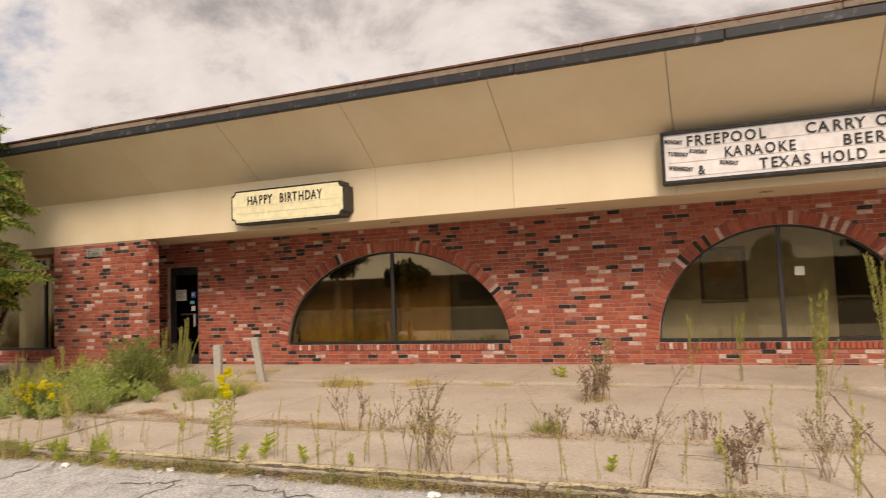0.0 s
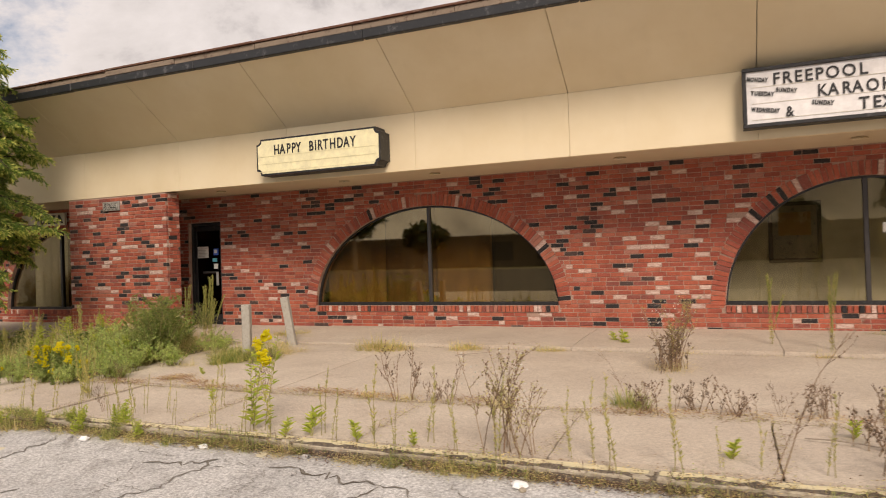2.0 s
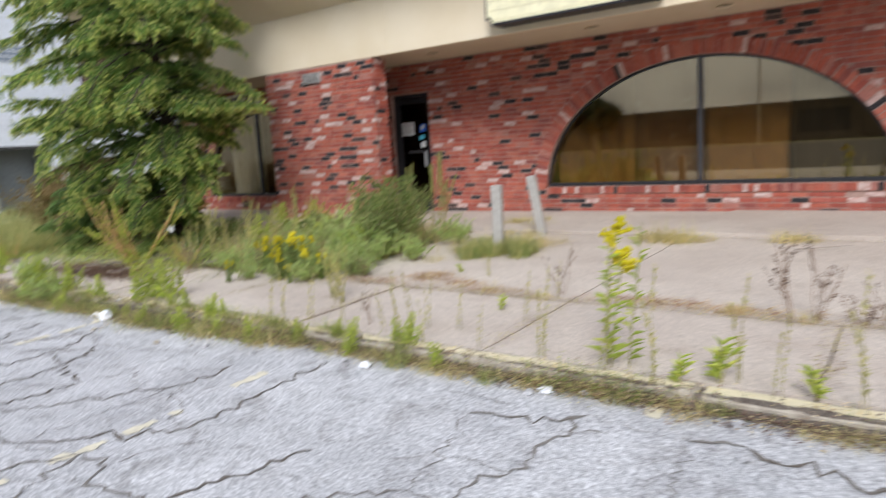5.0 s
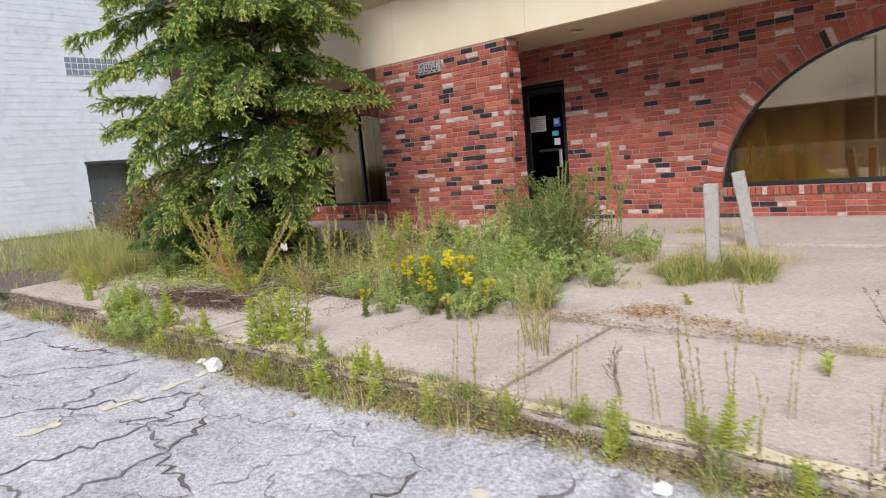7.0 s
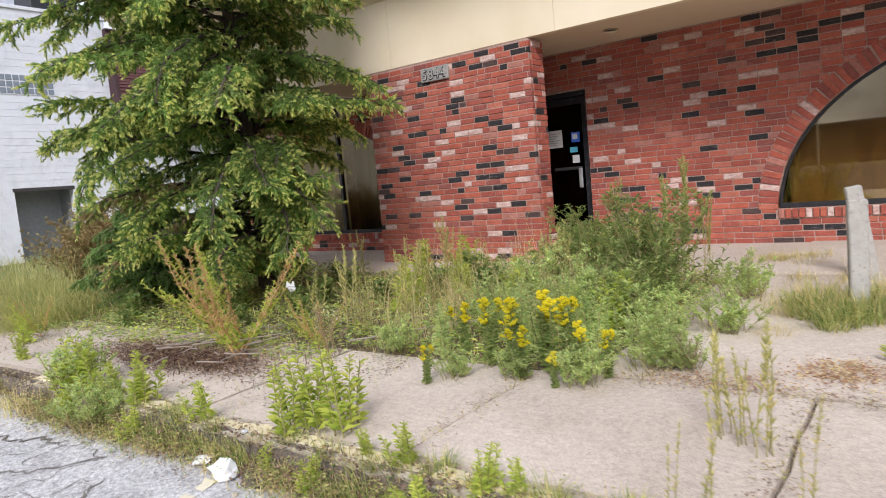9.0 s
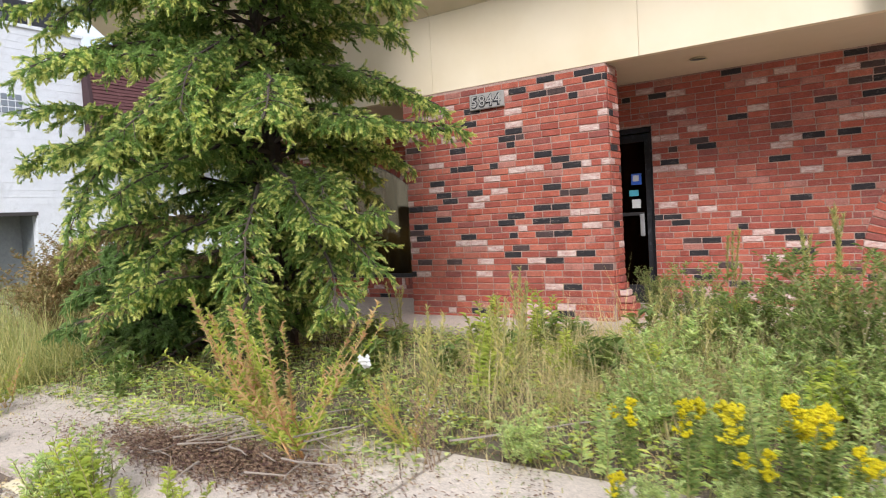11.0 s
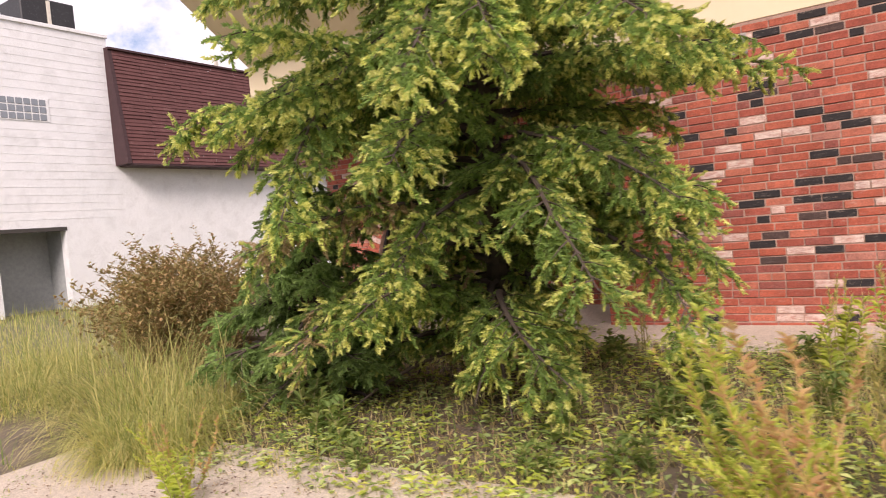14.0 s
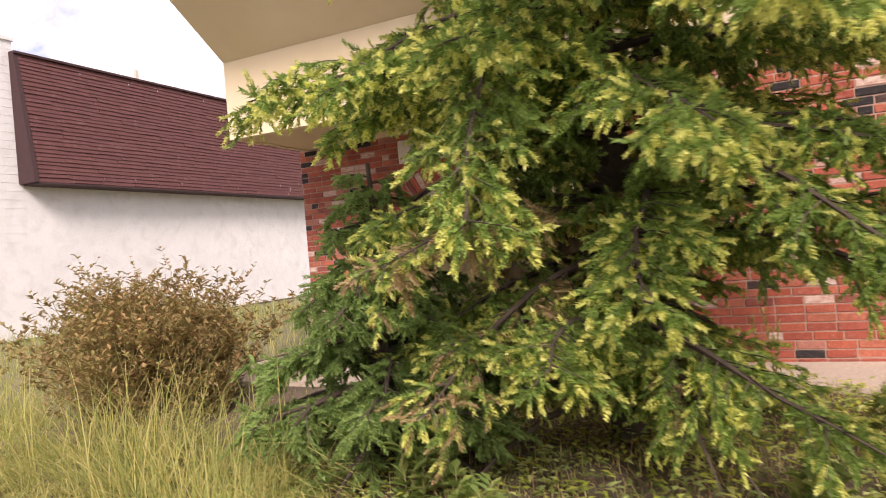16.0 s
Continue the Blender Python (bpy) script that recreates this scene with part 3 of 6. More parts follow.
def mortar_wall(name, x0, x1, z0, z1, y0, y1, openings, parent, material=None):
    """A wall slab with openings through it; openings(x) gives the stretches of z left open at x."""
    step = 0.05
    xs = [x0]
    while xs[-1] < x1 - 1e-6:
        xs.append(min(x1, xs[-1] + step))
    vs, fs = [], []

    def cell(a, b, za0, za1, zb0, zb1):
        n = len(vs)
        vs.extend([(a, y0, za0), (b, y0, zb0), (b, y0, zb1), (a, y0, za1), (a, y1, za0), (b, y1, zb0), (b, y1, zb1), (a, y1, za1)])
        fs.extend([(n, n + 1, n + 2, n + 3), (n + 5, n + 4, n + 7, n + 6), (n + 3, n + 2, n + 6, n + 7), (n + 1, n, n + 4, n + 5), (n, n + 3, n + 7, n + 4), (n + 2, n + 1, n + 5, n + 6)])

    for a, b in zip(xs[:-1], xs[1:]):
        oa, ob_ = openings(a + 1e-4), openings(b - 1e-4)
        if oa and ob_:
            (a0, a1), (b0, b1) = oa, ob_
        elif oa or ob_:
            o = oa or ob_
            (a0, a1), (b0, b1) = ((o[0], o[1]) if oa else (o[0], o[0])), ((o[0], o[1]) if ob_ else (o[0], o[0]))
        else:
            cell(a, b, z0, z1, z0, z1)
            continue
        if a0 > z0:
            cell(a, b, z0, a0, z0, b0)
        cell(a, b, a1, z1, b1, z1)
    return part(name, mesh_of(name, vs, fs, material or M_MORTAR), None, parent)


DOOR_X0, DOOR_X1, DOOR_TOP = -10.52, -9.70, 2.28
WALL_X0, WALL_X1, BASE_Z = -16.85, 9.0, 0.12


def openings_at(x):
    if DOOR_X0 < x < DOOR_X1:
        return (BASE_Z + 0.05, DOOR_TOP)
    for a in (ARCH_A, ARCH_B, ARCH_C):
        t = a.top(x)
        if t:
            return (a.sill, t)
    return None


def wall_free(z):
    st = [(WALL_X0, WALL_X1)]
    if z < DOOR_TOP + 0.02:
        st = cut(st, DOOR_X0, DOOR_X1)
    for a in (ARCH_A, ARCH_B, ARCH_C):
        r = a.reach(z, RING)
        if r:
            st = cut(st, a.cx - r, a.cx + r)
        if a.sill - 0.105 < z < a.sill:
            st = cut(st, a.cx - a.half - 0.02, a.cx + a.half + 0.02)
    return st


wall = thing("wall_south", "red brick shopfront wall with dark and whitewashed bricks", "wall", kind="structure")
mortar_wall("mortar", WALL_X0, WALL_X1, 0.0, 2.95, WALL_Y - 0.013, WALL_Y + 0.24, openings_at, wall)
side = part("wall_west", boxed(WALL_X0 - 0.013, WALL_X0 + 0.22, WALL_Y + 0.245, 26, 0, 4.5), M_MORTAR)
tagged(side, "red brick side wall of the shop", "wall", kind="structure")

# fascia, mansard and roof edge
ROOF_X0, ROOF_X1, EDGE_Y, EDGE_Z = -16.77, 10.0, 9.20, 4.43
fascia = thing("fascia", "cream painted panel fascia above the shopfront", "fascia", kind="structure")
joints = [-16.77, -14.07, -11.72, -9.38, -7.08, -4.78, -2.47, -0.15, 2.2, 4.5, 6.8, 10.0]
for a, b in zip(joints[:-1], joints[1:]):
    part("panel", boxed(a + 0.002, b - 0.002, FACE_Y, FACE_Y + 0.08, SOFFIT_Z - 0.012, BEND_Z - 0.001, bevel=0.002), M_CREAM, fascia)
    dy, dz = EDGE_Y - FACE_Y, EDGE_Z - BEND_Z
    ln = math.hypot(dy, dz)
    ny, nz = dz / ln, -dy / ln
    bm = bmesh.new()
    t = 0.06
    ring_pts = [(FACE_Y, BEND_Z), (EDGE_Y, EDGE_Z), (EDGE_Y + t * ny, EDGE_Z + t * nz), (FACE_Y + t * ny, BEND_Z + t * nz)]
    va = [bm.verts.new((a + 0.005, y, z)) for y, z in ring_pts]
    vb = [bm.verts.new((b - 0.005, y, z)) for y, z in ring_pts]
    bm.faces.new(va)
    bm.faces.new(list(reversed(vb)))
    for i in range(4):
        j = (i + 1) % 4
        bm.faces.new((va[j], va[i], vb[i], vb[j]))
    bmesh.ops.recalc_face_normals(bm, faces=bm.faces)
    part("mansard_panel", bm, M_CREAM, fascia)
end = bmesh.new()
pts = [(FACE_Y + 0.085, SOFFIT_Z - 0.01), (FACE_Y + 0.085, BEND_Z), (EDGE_Y + 0.05, EDGE_Z + 0.03), (EDGE_Y + 0.05, EDGE_Z + 0.2), (14.0, EDGE_Z + 0.2), (14.0, SOFFIT_Z - 0.01)]
va = [end.verts.new((ROOF_X0 + 0.012, y, z)) for y, z in pts]
vb = [end.verts.new((ROOF_X0 + 0.07, y, z)) for y, z in pts]
end.faces.new(va)
end.faces.new(list(reversed(vb)))
for i in range(len(pts)):
    j = (i + 1) % len(pts)
    end.faces.new((va[j], va[i], vb[i], vb[j]))
bmesh.ops.recalc_face_normals(end, faces=end.faces)
part("end_panel", end, M_CREAM, fascia)

gut = thing("roof_edge", "black gutter under weathered boards at the roof edge", "roof edge", kind="structure")
x = ROOF_X0 - 0.03
while x < ROOF_X1:
    ln = random.uniform(2.4, 3.6)
    part("gutter", boxed(x, min(x + ln, ROOF_X1) - 0.004, EDGE_Y - 0.07, EDGE_Y + 0.05, EDGE_Z - 0.01 + random.uniform(-0.006, 0.006), EDGE_Z + 0.115, bevel=0.012), M_GUTTER, gut)
    x += ln
x = ROOF_X0 - 0.03
while x < ROOF_X1:
    ln = random.uniform(1.3, 3.0)
    zz = EDGE_Z + 0.12 + random.uniform(-0.008, 0.008)
    part("edge_board", boxed(x, min(x + ln, ROOF_X1) - 0.006, EDGE_Y - 0.05 + random.uniform(-0.012, 0.01), EDGE_Y + 0.10, zz, zz + 0.085, bevel=0.006), M_OLDWOOD, gut)
    part("edge_strip", boxed(x, min(x + ln, ROOF_X1) - 0.003, EDGE_Y - 0.075 + random.uniform(-0.012, 0.012), EDGE_Y + 0.12, zz + 0.088, zz + 0.118, bevel=0.004), M_RUSTEDGE, gut)
    x += ln
roof = part("roof", boxed(ROOF_X0 + 0.01, ROOF_X1, EDGE_Y + 0.13, 26, EDGE_Z + 0.21, EDGE_Z + 0.25), M_OLDWOOD)
tagged(roof, "flat weathered roof of the shop", "roof", kind="structure")

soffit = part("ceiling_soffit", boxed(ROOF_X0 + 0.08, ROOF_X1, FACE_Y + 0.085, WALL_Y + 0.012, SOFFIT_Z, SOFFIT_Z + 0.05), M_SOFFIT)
tagged(soffit, "tan painted soffit under the overhang", "ceiling", kind="structure")


def soffit_light(x, y):
    t = thing("soffit_downlight", "small dark recessed downlight in the soffit", "ceiling light", (x, y, SOFFIT_Z), group="soffit downlights")
    bm = bmesh.new()
    bmesh.ops.create_cone(bm, cap_ends=False, segments=20, radius1=0.095, radius2=0.075, depth=0.02)
    bmesh.ops.translate(bm, vec=(0, 0, -0.012), verts=bm.verts)
    part("trim_ring", bm, M_SOFFIT, t)
    bm = bmesh.new()
    bmesh.ops.create_circle(bm, cap_ends=True, segments=20, radius=0.08)
    bmesh.ops.translate(bm, vec=(0, 0, -0.006), verts=bm.verts)
    part("lamp_well", bm, M_BLACK, t)


for x in (-9.0, -6.4, -4.75, -1.9, 1.0, 3.6):
    soffit_light(x, 10.95)


# windows
def arched_window(arch, number, glass, mullions):
    w = thing("window_%d" % number, "arched shop window with black frame and bronze glass", "window", kind="structure")
    yf = WALL_Y + 0.06
    outer, inner = arch.outline(48, -0.002), arch.outline(48, -0.03)
    bm = bmesh.new()
    rows = []
    for (ox, oz), (ix, iz) in zip(outer, inner):
        iz = max(iz, arch.sill + 0.0)
        rows.append([bm.verts.new((ox, yf, oz)), bm.verts.new((ix, yf, iz)), bm.verts.new((ix, yf + 0.06, iz)), bm.verts.new((ox, yf + 0.06, oz))])
    for r, s in zip(rows[:-1], rows[1:]):
        for i in range(4):
            j = (i + 1) % 4
            bm.faces.new((r[i], r[j], s[j], s[i]))
    bmesh.ops.recalc_face_normals(bm, faces=bm.faces)
    fr = part("window_frame", bm, M_BLACK, w)
    part("bottom_rail", boxed(arch.cx - arch.half + 0.01, arch.cx + arch.half - 0.01, yf - 0.004, yf + 0.064, arch.sill + 0.001, arch.sill + 0.055, bevel=0.006), M_BLACK, w)
    for mx in mullions:
        part("mullion", boxed(mx - 0.03, mx + 0.03, yf - 0.008, yf + 0.068, arch.sill + 0.05, arch.top(mx) - 0.03, bevel=0.006), M_STEELDARK, w)
    edges = [arch.cx - arch.half + 0.03] + list(mullions) + [arch.cx + arch.half - 0.03]
    for a, b in zip(edges[:-1], edges[1:]):
        pts = [(a, arch.sill + 0.04)]
        for i in range(25):
            x = a + (b - a) * i / 24
            t = arch.top(x, -0.03)
            pts.append((x, max(arch.sill + 0.045, t if t else 0)))
        pts.append((b, arch.sill + 0.04))
        pane = part("pane", prism(pts, yf + 0.028, yf + 0.034), glass, w)
        pane.visible_shadow = False
        outer_face(pane)
    return w


M_STEELDARK = paint_material("mullion_bronze", (0.07, 0.065, 0.065), 0.4, 0.5)
arched_window(ARCH_A, 1, M_GLASS, [-5.25])
arched_window(ARCH_B, 2, M_CLEAR, [1.17])
arched_window(ARCH_C, 3, M_CLEAR, [-14.3])

# door
door = thing("door_1", "black glazed shop door with stickers, closed", "door", kind="structure")
yf = WALL_Y + 0.09
for nm, a in (("door_frame", (DOOR_X0, DOOR_X0 + 0.05, 0.24, DOOR_TOP)), ("door_frame", (DOOR_X1 - 0.05, DOOR_X1, 0.24, DOOR_TOP)), ("door_frame", (DOOR_X0 + 0.05, DOOR_X1 - 0.05, DOOR_TOP - 0.06, DOOR_TOP))):
    part(nm, boxed(a[0], a[1], yf - 0.03, yf + 0.07, a[2], a[3], bevel=0.005), M_BLACK, door)
for a in ((DOOR_X0 + 0.055, DOOR_X0 + 0.12, 0.26, 2.21), (DOOR_X1 - 0.12, DOOR_X1 - 0.055, 0.26, 2.21), (DOOR_X0 + 0.12, DOOR_X1 - 0.12, 2.12, 2.21), (DOOR_X0 + 0.12, DOOR_X1 - 0.12, 0.26, 0.46)):
    part("stile", boxed(a[0], a[1], yf, yf + 0.045, a[2], a[3], bevel=0.005), M_BLACK, door)
outer_face(part("door_pane", boxed(DOOR_X0 + 0.12, DOOR_X1 - 0.12, yf + 0.018, yf + 0.026, 0.46, 2.12), M_DOORGLASS, door))
part("push_bar", boxed(-10.24, -9.84, yf - 0.035, yf - 0.018, 1.27, 1.31, bevel=0.006), M_STEELDARK, door)
part("handle", boxed(-9.885, -9.835, yf - 0.06, yf - 0.03, 1.03, 1.29, bevel=0.008), M_STEEL, door, "pale steel pull handle")
st = [("notice", -10.40, -10.12, 1.58, 1.81, M_PAPER, "white paper notice"), ("sticker", -9.99, -9.87, 1.63, 1.76, M_BLUE, "blue sticker"), ("sticker", -10.02, -9.91, 1.50, 1.57, M_TEAL, "teal sticker"), ("sticker", -9.99, -9.89, 1.36, 1.46, M_PAPER, "torn white sticker")]
for nm, a, b, c, d, mt, lb in st:
    s = part(nm, boxed(a, b, yf + 0.011, yf + 0.014, c, d), mt, door, lb)
    if mt is M_BLUE:
        part("sticker_mark", boxed(a + 0.02, b - 0.03, yf + 0.0075, yf + 0.0095, c + 0.04, d - 0.02), M_PAPER, s)
    if nm == "notice":
        for k in range(6):
            part("text_bar", boxed(a + 0.03, b - 0.03 - 0.03 * (k % 3), yf + 0.0075, yf + 0.0095, d - 0.05 - 0.03 * k, d - 0.04 - 0.03 * k), M_PLATE, s)

# brick screen wall beside the door
PX0, PX1, PT = -12.13, -9.72, 0.30
screen = thing("wall_screen", "red brick screen wall carrying the house number", "wall", kind="structure")
part("mortar", boxed(PX0 - 0.012, PX1 + 0.012, FACE_Y - 0.013, FACE_Y + PT, 0.0, SOFFIT_Z - 0.02), M_MORTAR, screen)

# ---- inside, seen through the glass ----
room = thing("room_shell", "dim empty room behind the shop windows", "room", kind="structure")
part("floor", boxed(-16.6, 9.0, WALL_Y + 0.25, 17.5, 0.02, 0.10), M_ROOMFLOOR, room)
part("ceiling", boxed(-16.6, 9.0, WALL_Y + 0.25, 17.5, 2.85, 2.95), M_ROOMWALL, room)
# back wall and side partitions are near-black, so the room's shade is painted in
part("back_wall", boxed(-16.6, 9.0, 17.5, 17.6, 0.02, 2.95), M_SHADEDARK, room)
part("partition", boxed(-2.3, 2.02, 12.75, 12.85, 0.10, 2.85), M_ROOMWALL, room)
part("partition", boxed(-2.4, -2.3, WALL_Y + 0.25, 17.5, 0.10, 2.85), M_SHADEDARK, room)
part("partition", boxed(-9.3, -9.2, WALL_Y + 0.25, 17.5, 0.10, 2.85), M_SHADEDARK, room)
part("partition", boxed(-12.3, -12.2, WALL_Y + 0.25, 17.5, 0.10, 2.85), M_SHADEDARK, room)
part("partition", boxed(8.9, 9.0, WALL_Y + 0.25, 17.5, 0.10, 2.95), M_SHADEDARK, room)


def curtain(x0, x1, y, z0, z1, material, label, folds=0.16, depth=0.03, lean=0.0):
    bm = bmesh.new()
    n = max(12, int((x1 - x0) / folds * 8))
    cols = []
    for i in range(n + 1):
        x = x0 + (x1 - x0) * i / n
        col = []
        for k in range(5):
            f = k / 4
            yy = y + depth * math.sin(x * 2 * math.pi / folds + 1.3 * math.sin(x * 3)) * (1 - 0.4 * f)
            col.append(bm.verts.new((x + lean * (1 - f) * (x1 - x) / (x1 - x0), yy, z0 + (z1 - z0) * f)))
        cols.append(col)
    for a, b in zip(cols[:-1], cols[1:]):
        for k in range(4):
            bm.faces.new((a[k], b[k], b[k + 1], a[k + 1]))
    r = bmesh.ops.solidify(bm, geom=bm.faces[:], thickness=0.006)
    ob = part("curtain", bm, material, None, smooth=True)
    return tagged(ob, label, "curtain", "window curtains")


curtain(-7.45, -6.22, 11.99, 0.10, 2.62, M_CURTAIN, "ochre brown curtain drawn behind the arched window", 0.3, 0.02)
curtain(-6.25, -5.25, 12.06, 0.10, 2.62, M_CURTAIN2, "dark brown stained curtain behind the arched window", 0.35, 0.025)
# near-black sheet added to make the right third dark; no curtain hangs there
curtain(-4.17, -2.95, 12.00, 0.10, 2.62, M_SHADEDARK, "added near-black sheet that darkens the arched window", 0.3, 0.02)
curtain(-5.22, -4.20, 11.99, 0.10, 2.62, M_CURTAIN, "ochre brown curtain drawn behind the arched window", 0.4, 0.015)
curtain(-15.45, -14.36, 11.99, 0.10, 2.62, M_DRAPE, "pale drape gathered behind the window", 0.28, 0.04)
# another added sheet: near-black in place of the unlit room beyond the mullion
curtain(-14.25, -12.6, 12.10, 0.10, 2.62, M_SHADEDARK, "added near-black sheet that darkens the window", 0.2, 0.04)

pic = thing("wall_picture", "framed faded picture hanging on the inner wall", "picture", (0.39, 12.745, 1.66))
for a in ((-0.36, 0.36, 0.40, 0.46), (-0.36, 0.36, -0.46, -0.40), (-0.36, -0.30, -0.40, 0.40), (0.30, 0.36, -0.40, 0.40)):
    part("frame", boxed(a[0], a[1], -0.04, 0.0, a[2], a[3], bevel=0.006), M_PICFRAME, pic)
part("print", boxed(-0.30, 0.30, -0.014, -0.004, -0.40, 0.40), M_PICTURE, pic)
part("mount", boxed(-0.22, 0.22, -0.02, -0.016, -0.05, 0.30), M_CURTAIN2, pic)
stick = part("window_notice", boxed(1.36, 1.49, WALL_Y + 0.075, WALL_Y + 0.079, 1.60, 1.73), M_PAPER)
tagged(stick, "small white notice stuck on the window glass", "notice")

# ---- signs ----
sg = thing("hanging_sign", "cream letter-board sign with black notched case", "sign", (-6.33, 10.03, 3.135))
hw, hh, nc = 1.125, 0.29, 0.08


def notched(hw, hh, nc):
    pts = []
    for sx, sz in ((1, 1), (-1, 1), (-1, -1), (1, -1)):
        cx, cz = sx * hw, sz * hh
        arc = []
        for i in range(7):
            a = math.pi / 2 * i / 6
            arc.append((cx - sx * nc * math.cos(a), cz - sz * nc * math.sin(a)))
        if (sx, sz) in ((1, 1), (-1, -1)):
            arc = list(reversed(arc)) if sx * sz > 0 else arc
        pts.append((sx, sz, arc))
    res = []
    for sx, sz, arc in pts:
        ends = sorted(arc, key=lambda p: math.atan2(p[1] / hh, p[0] / hw))
        res += ends
    return res


part("case", prism(notched(hw, hh, nc), 0.0, 0.295), M_BLACK, sg)
part("face", prism(notched(hw - 0.028, hh - 0.028, nc), -0.008, -0.002), M_SIGNYELLOW, sg, "cream yellow lit panel")
for zz in (0.04, -0.08, -0.2):
    part("letter_track", boxed(-hw + 0.06, hw - 0.08, -0.013, -0.009, zz - 0.035, zz - 0.029), M_FACETRACK, sg)
words_part("letter", "HAPPY  BIRTHDAY", -0.78, -0.014, 0.030, 1.50, 0.155, M_LETTER, sg, bold=0.003)

bs = thing("marquee_sign", "white letter-board marquee with black frame", "sign", (-0.32, 10.14, 2.885))
BW, BH = 4.3, 0.715
part("back_box", boxed(0.03, BW - 0.03, 0.02, 0.19, 0.03, BH - 0.03), M_BLACK, bs)
part("face", boxed(0.045, BW - 0.045, 0.0, 0.018, 0.045, BH - 0.045), M_SIGNWHITE, bs, "white letter panel")
for a in ((0, BW, 0, 0.045), (0, BW, BH - 0.045, BH), (0, 0.045, 0.045, BH - 0.045), (BW - 0.045, BW, 0.045, BH - 0.045)):
    part("frame", boxed(a[0], a[1], -0.03, 0.187, a[2], a[3], bevel=0.006), M_BLACK, bs)
for zz in (0.10, 0.295, 0.49):
    part("letter_track", boxed(0.10, BW - 0.10, -0.006, -0.002, zz - 0.012, zz - 0.006), M_TRACK, bs)
for w, a, z, wd, h in (("FREEPOOL", 0.33, 0.495, 0.96, 0.135), ("CARRY O", 1.75, 0.495, 0.90, 0.135), ("KARAOKE", 0.79, 0.30, 0.83, 0.135), ("BEER", 2.15, 0.30, 0.45, 0.135), ("TEXAS", 1.20, 0.105, 0.58, 0.135), ("HOLD", 1.90, 0.105, 0.49, 0.135), ("&", 0.46, 0.10, 0.085, 0.12)):
    words_part("letter", w, a, -0.008, z, wd, h, M_LETTER, bs, bold=0.0025)
part("letter", boxed(2.53, 2.59, -0.01, -0.004, 0.155, 0.185), M_LETTER, bs)
for w, a, z, wd in (("MONDAY", 0.05, 0.565, 0.235), ("TUESDAY", 0.09, 0.395, 0.26), ("SUNDAY", 0.36, 0.405, 0.23), ("WEDNESDAY", 0.09, 0.20, 0.31), ("SUNDAY", 0.73, 0.215, 0.23)):
    words_part("small_letter", w, a, -0.008, z, wd, 0.05, M_LETTER, bs, 9, 0.003)

num = thing("number_plate", "weathered grey house number plate on the brick", "number plate", (-11.22, FACE_Y - 0.022, 2.50))
part("plate", boxed(0, 0.42, -0.03, 0.0, 0, 0.17, bevel=0.008), M_PLATE, num)
# bolder black copy, set right and down, paints the digits' shadow on the plate
words_part("digit", "5844", 0.03, -0.032, 0.028, 0.36, 0.115, M_LETTER, num, bold=0.008)
words_part("digit", "5844", 0.026, -0.036, 0.031, 0.36, 0.115, M_DIGIT, num)

pz = thing("pizza_board", "grey letter board fixed above the window", "sign", (-15.35, 11.60, 2.42))
part("board", boxed(0, 1.40, 0.0, 0.06, 0, 0.27, bevel=0.006), M_TRACK, pz)
words_part("letter", "PIZZA", 0.45, -0.006, 0.05, 0.92, 0.17, M_LETTER, pz, bold=0.01)


# ---- neighbouring white building ----
M_WHITEWALL = concrete_material("white_block_paint", (0.74, 0.76, 0.77), (0.80, 0.81, 0.82), (0.62, 0.63, 0.63), 0.6)
M_SHINGLE = paint_material("maroon_shingle", (0.115, 0.044, 0.042), 0.85, 0.0, (0.16, 0.075, 0.07), 3)
M_MAROONTRIM = paint_material("maroon_trim", (0.05, 0.022, 0.024), 0.7)
M_JOINTWHITE = paint_material("block_joint_paint", (0.72, 0.738, 0.745), 0.9)
# this grey carries the shade inside the door recess
M_SHADEGREY = paint_material("recess_shade_grey", (0.34, 0.36, 0.36), 0.85)
NX = -28.8
nb = thing("neighbour_building", "white painted block building with maroon shingle mansard", "building", (NX, 0, 0))


def nb_wall(x0, y0, y1, z0, z1, hole=None):
    bm = bmesh.new()
    if hole:
        h0, h1, hz = hole
        for a, b, c, d in ((y0, h0, z0, z1), (h1, y1, z0, z1), (h0, h1, hz, z1)):
            box(bm, x0 - 0.3, x0, a, b, c, d)
    else:
        box(bm, x0 - 0.3, x0, y0, y1, z0, z1)
    return bm


part("wall", nb_wall(0.0, -8, 15.7, 0, 7.75, (12.2, 13.95, 2.28)), M_WHITEWALL, nb)
part("wall", nb_wall(-0.005, 15.7, 44, 0, 4.3), M_WHITEWALL, nb)
part("end_wall", boxed(-16, -0.301, -8, -7.7, 0, 7.75), M_WHITEWALL, nb)
for k in range(34):
    z = 0.32 + 0.2185 * k
    part("block_joint", boxed(0.0, 0.006, -8, 12.0 if z < 2.3 else 15.69, z, z + 0.009), M_JOINTWHITE, nb)
part("coping", boxed(-0.34, 0.05, -8.05, 15.74, 7.752, 7.86, bevel=0.01), M_WHITEWALL, nb)
part("door_recess", boxed(-1.3, -1.1, 12.1, 14.1, 0, 2.4), M_SHADEGREY, nb, "recess back with its shade put into the grey")
# near-black ceiling and lintel put the shade at the top into the colour
part("recess_ceiling", boxed(-1.1, -0.31, 12.1, 14.1, 2.285, 2.4), M_SHADEDARK, nb)
part("recess_side", boxed(-1.1, -0.31, 13.96, 14.1, 0, 2.28), M_SHADEGREY, nb)
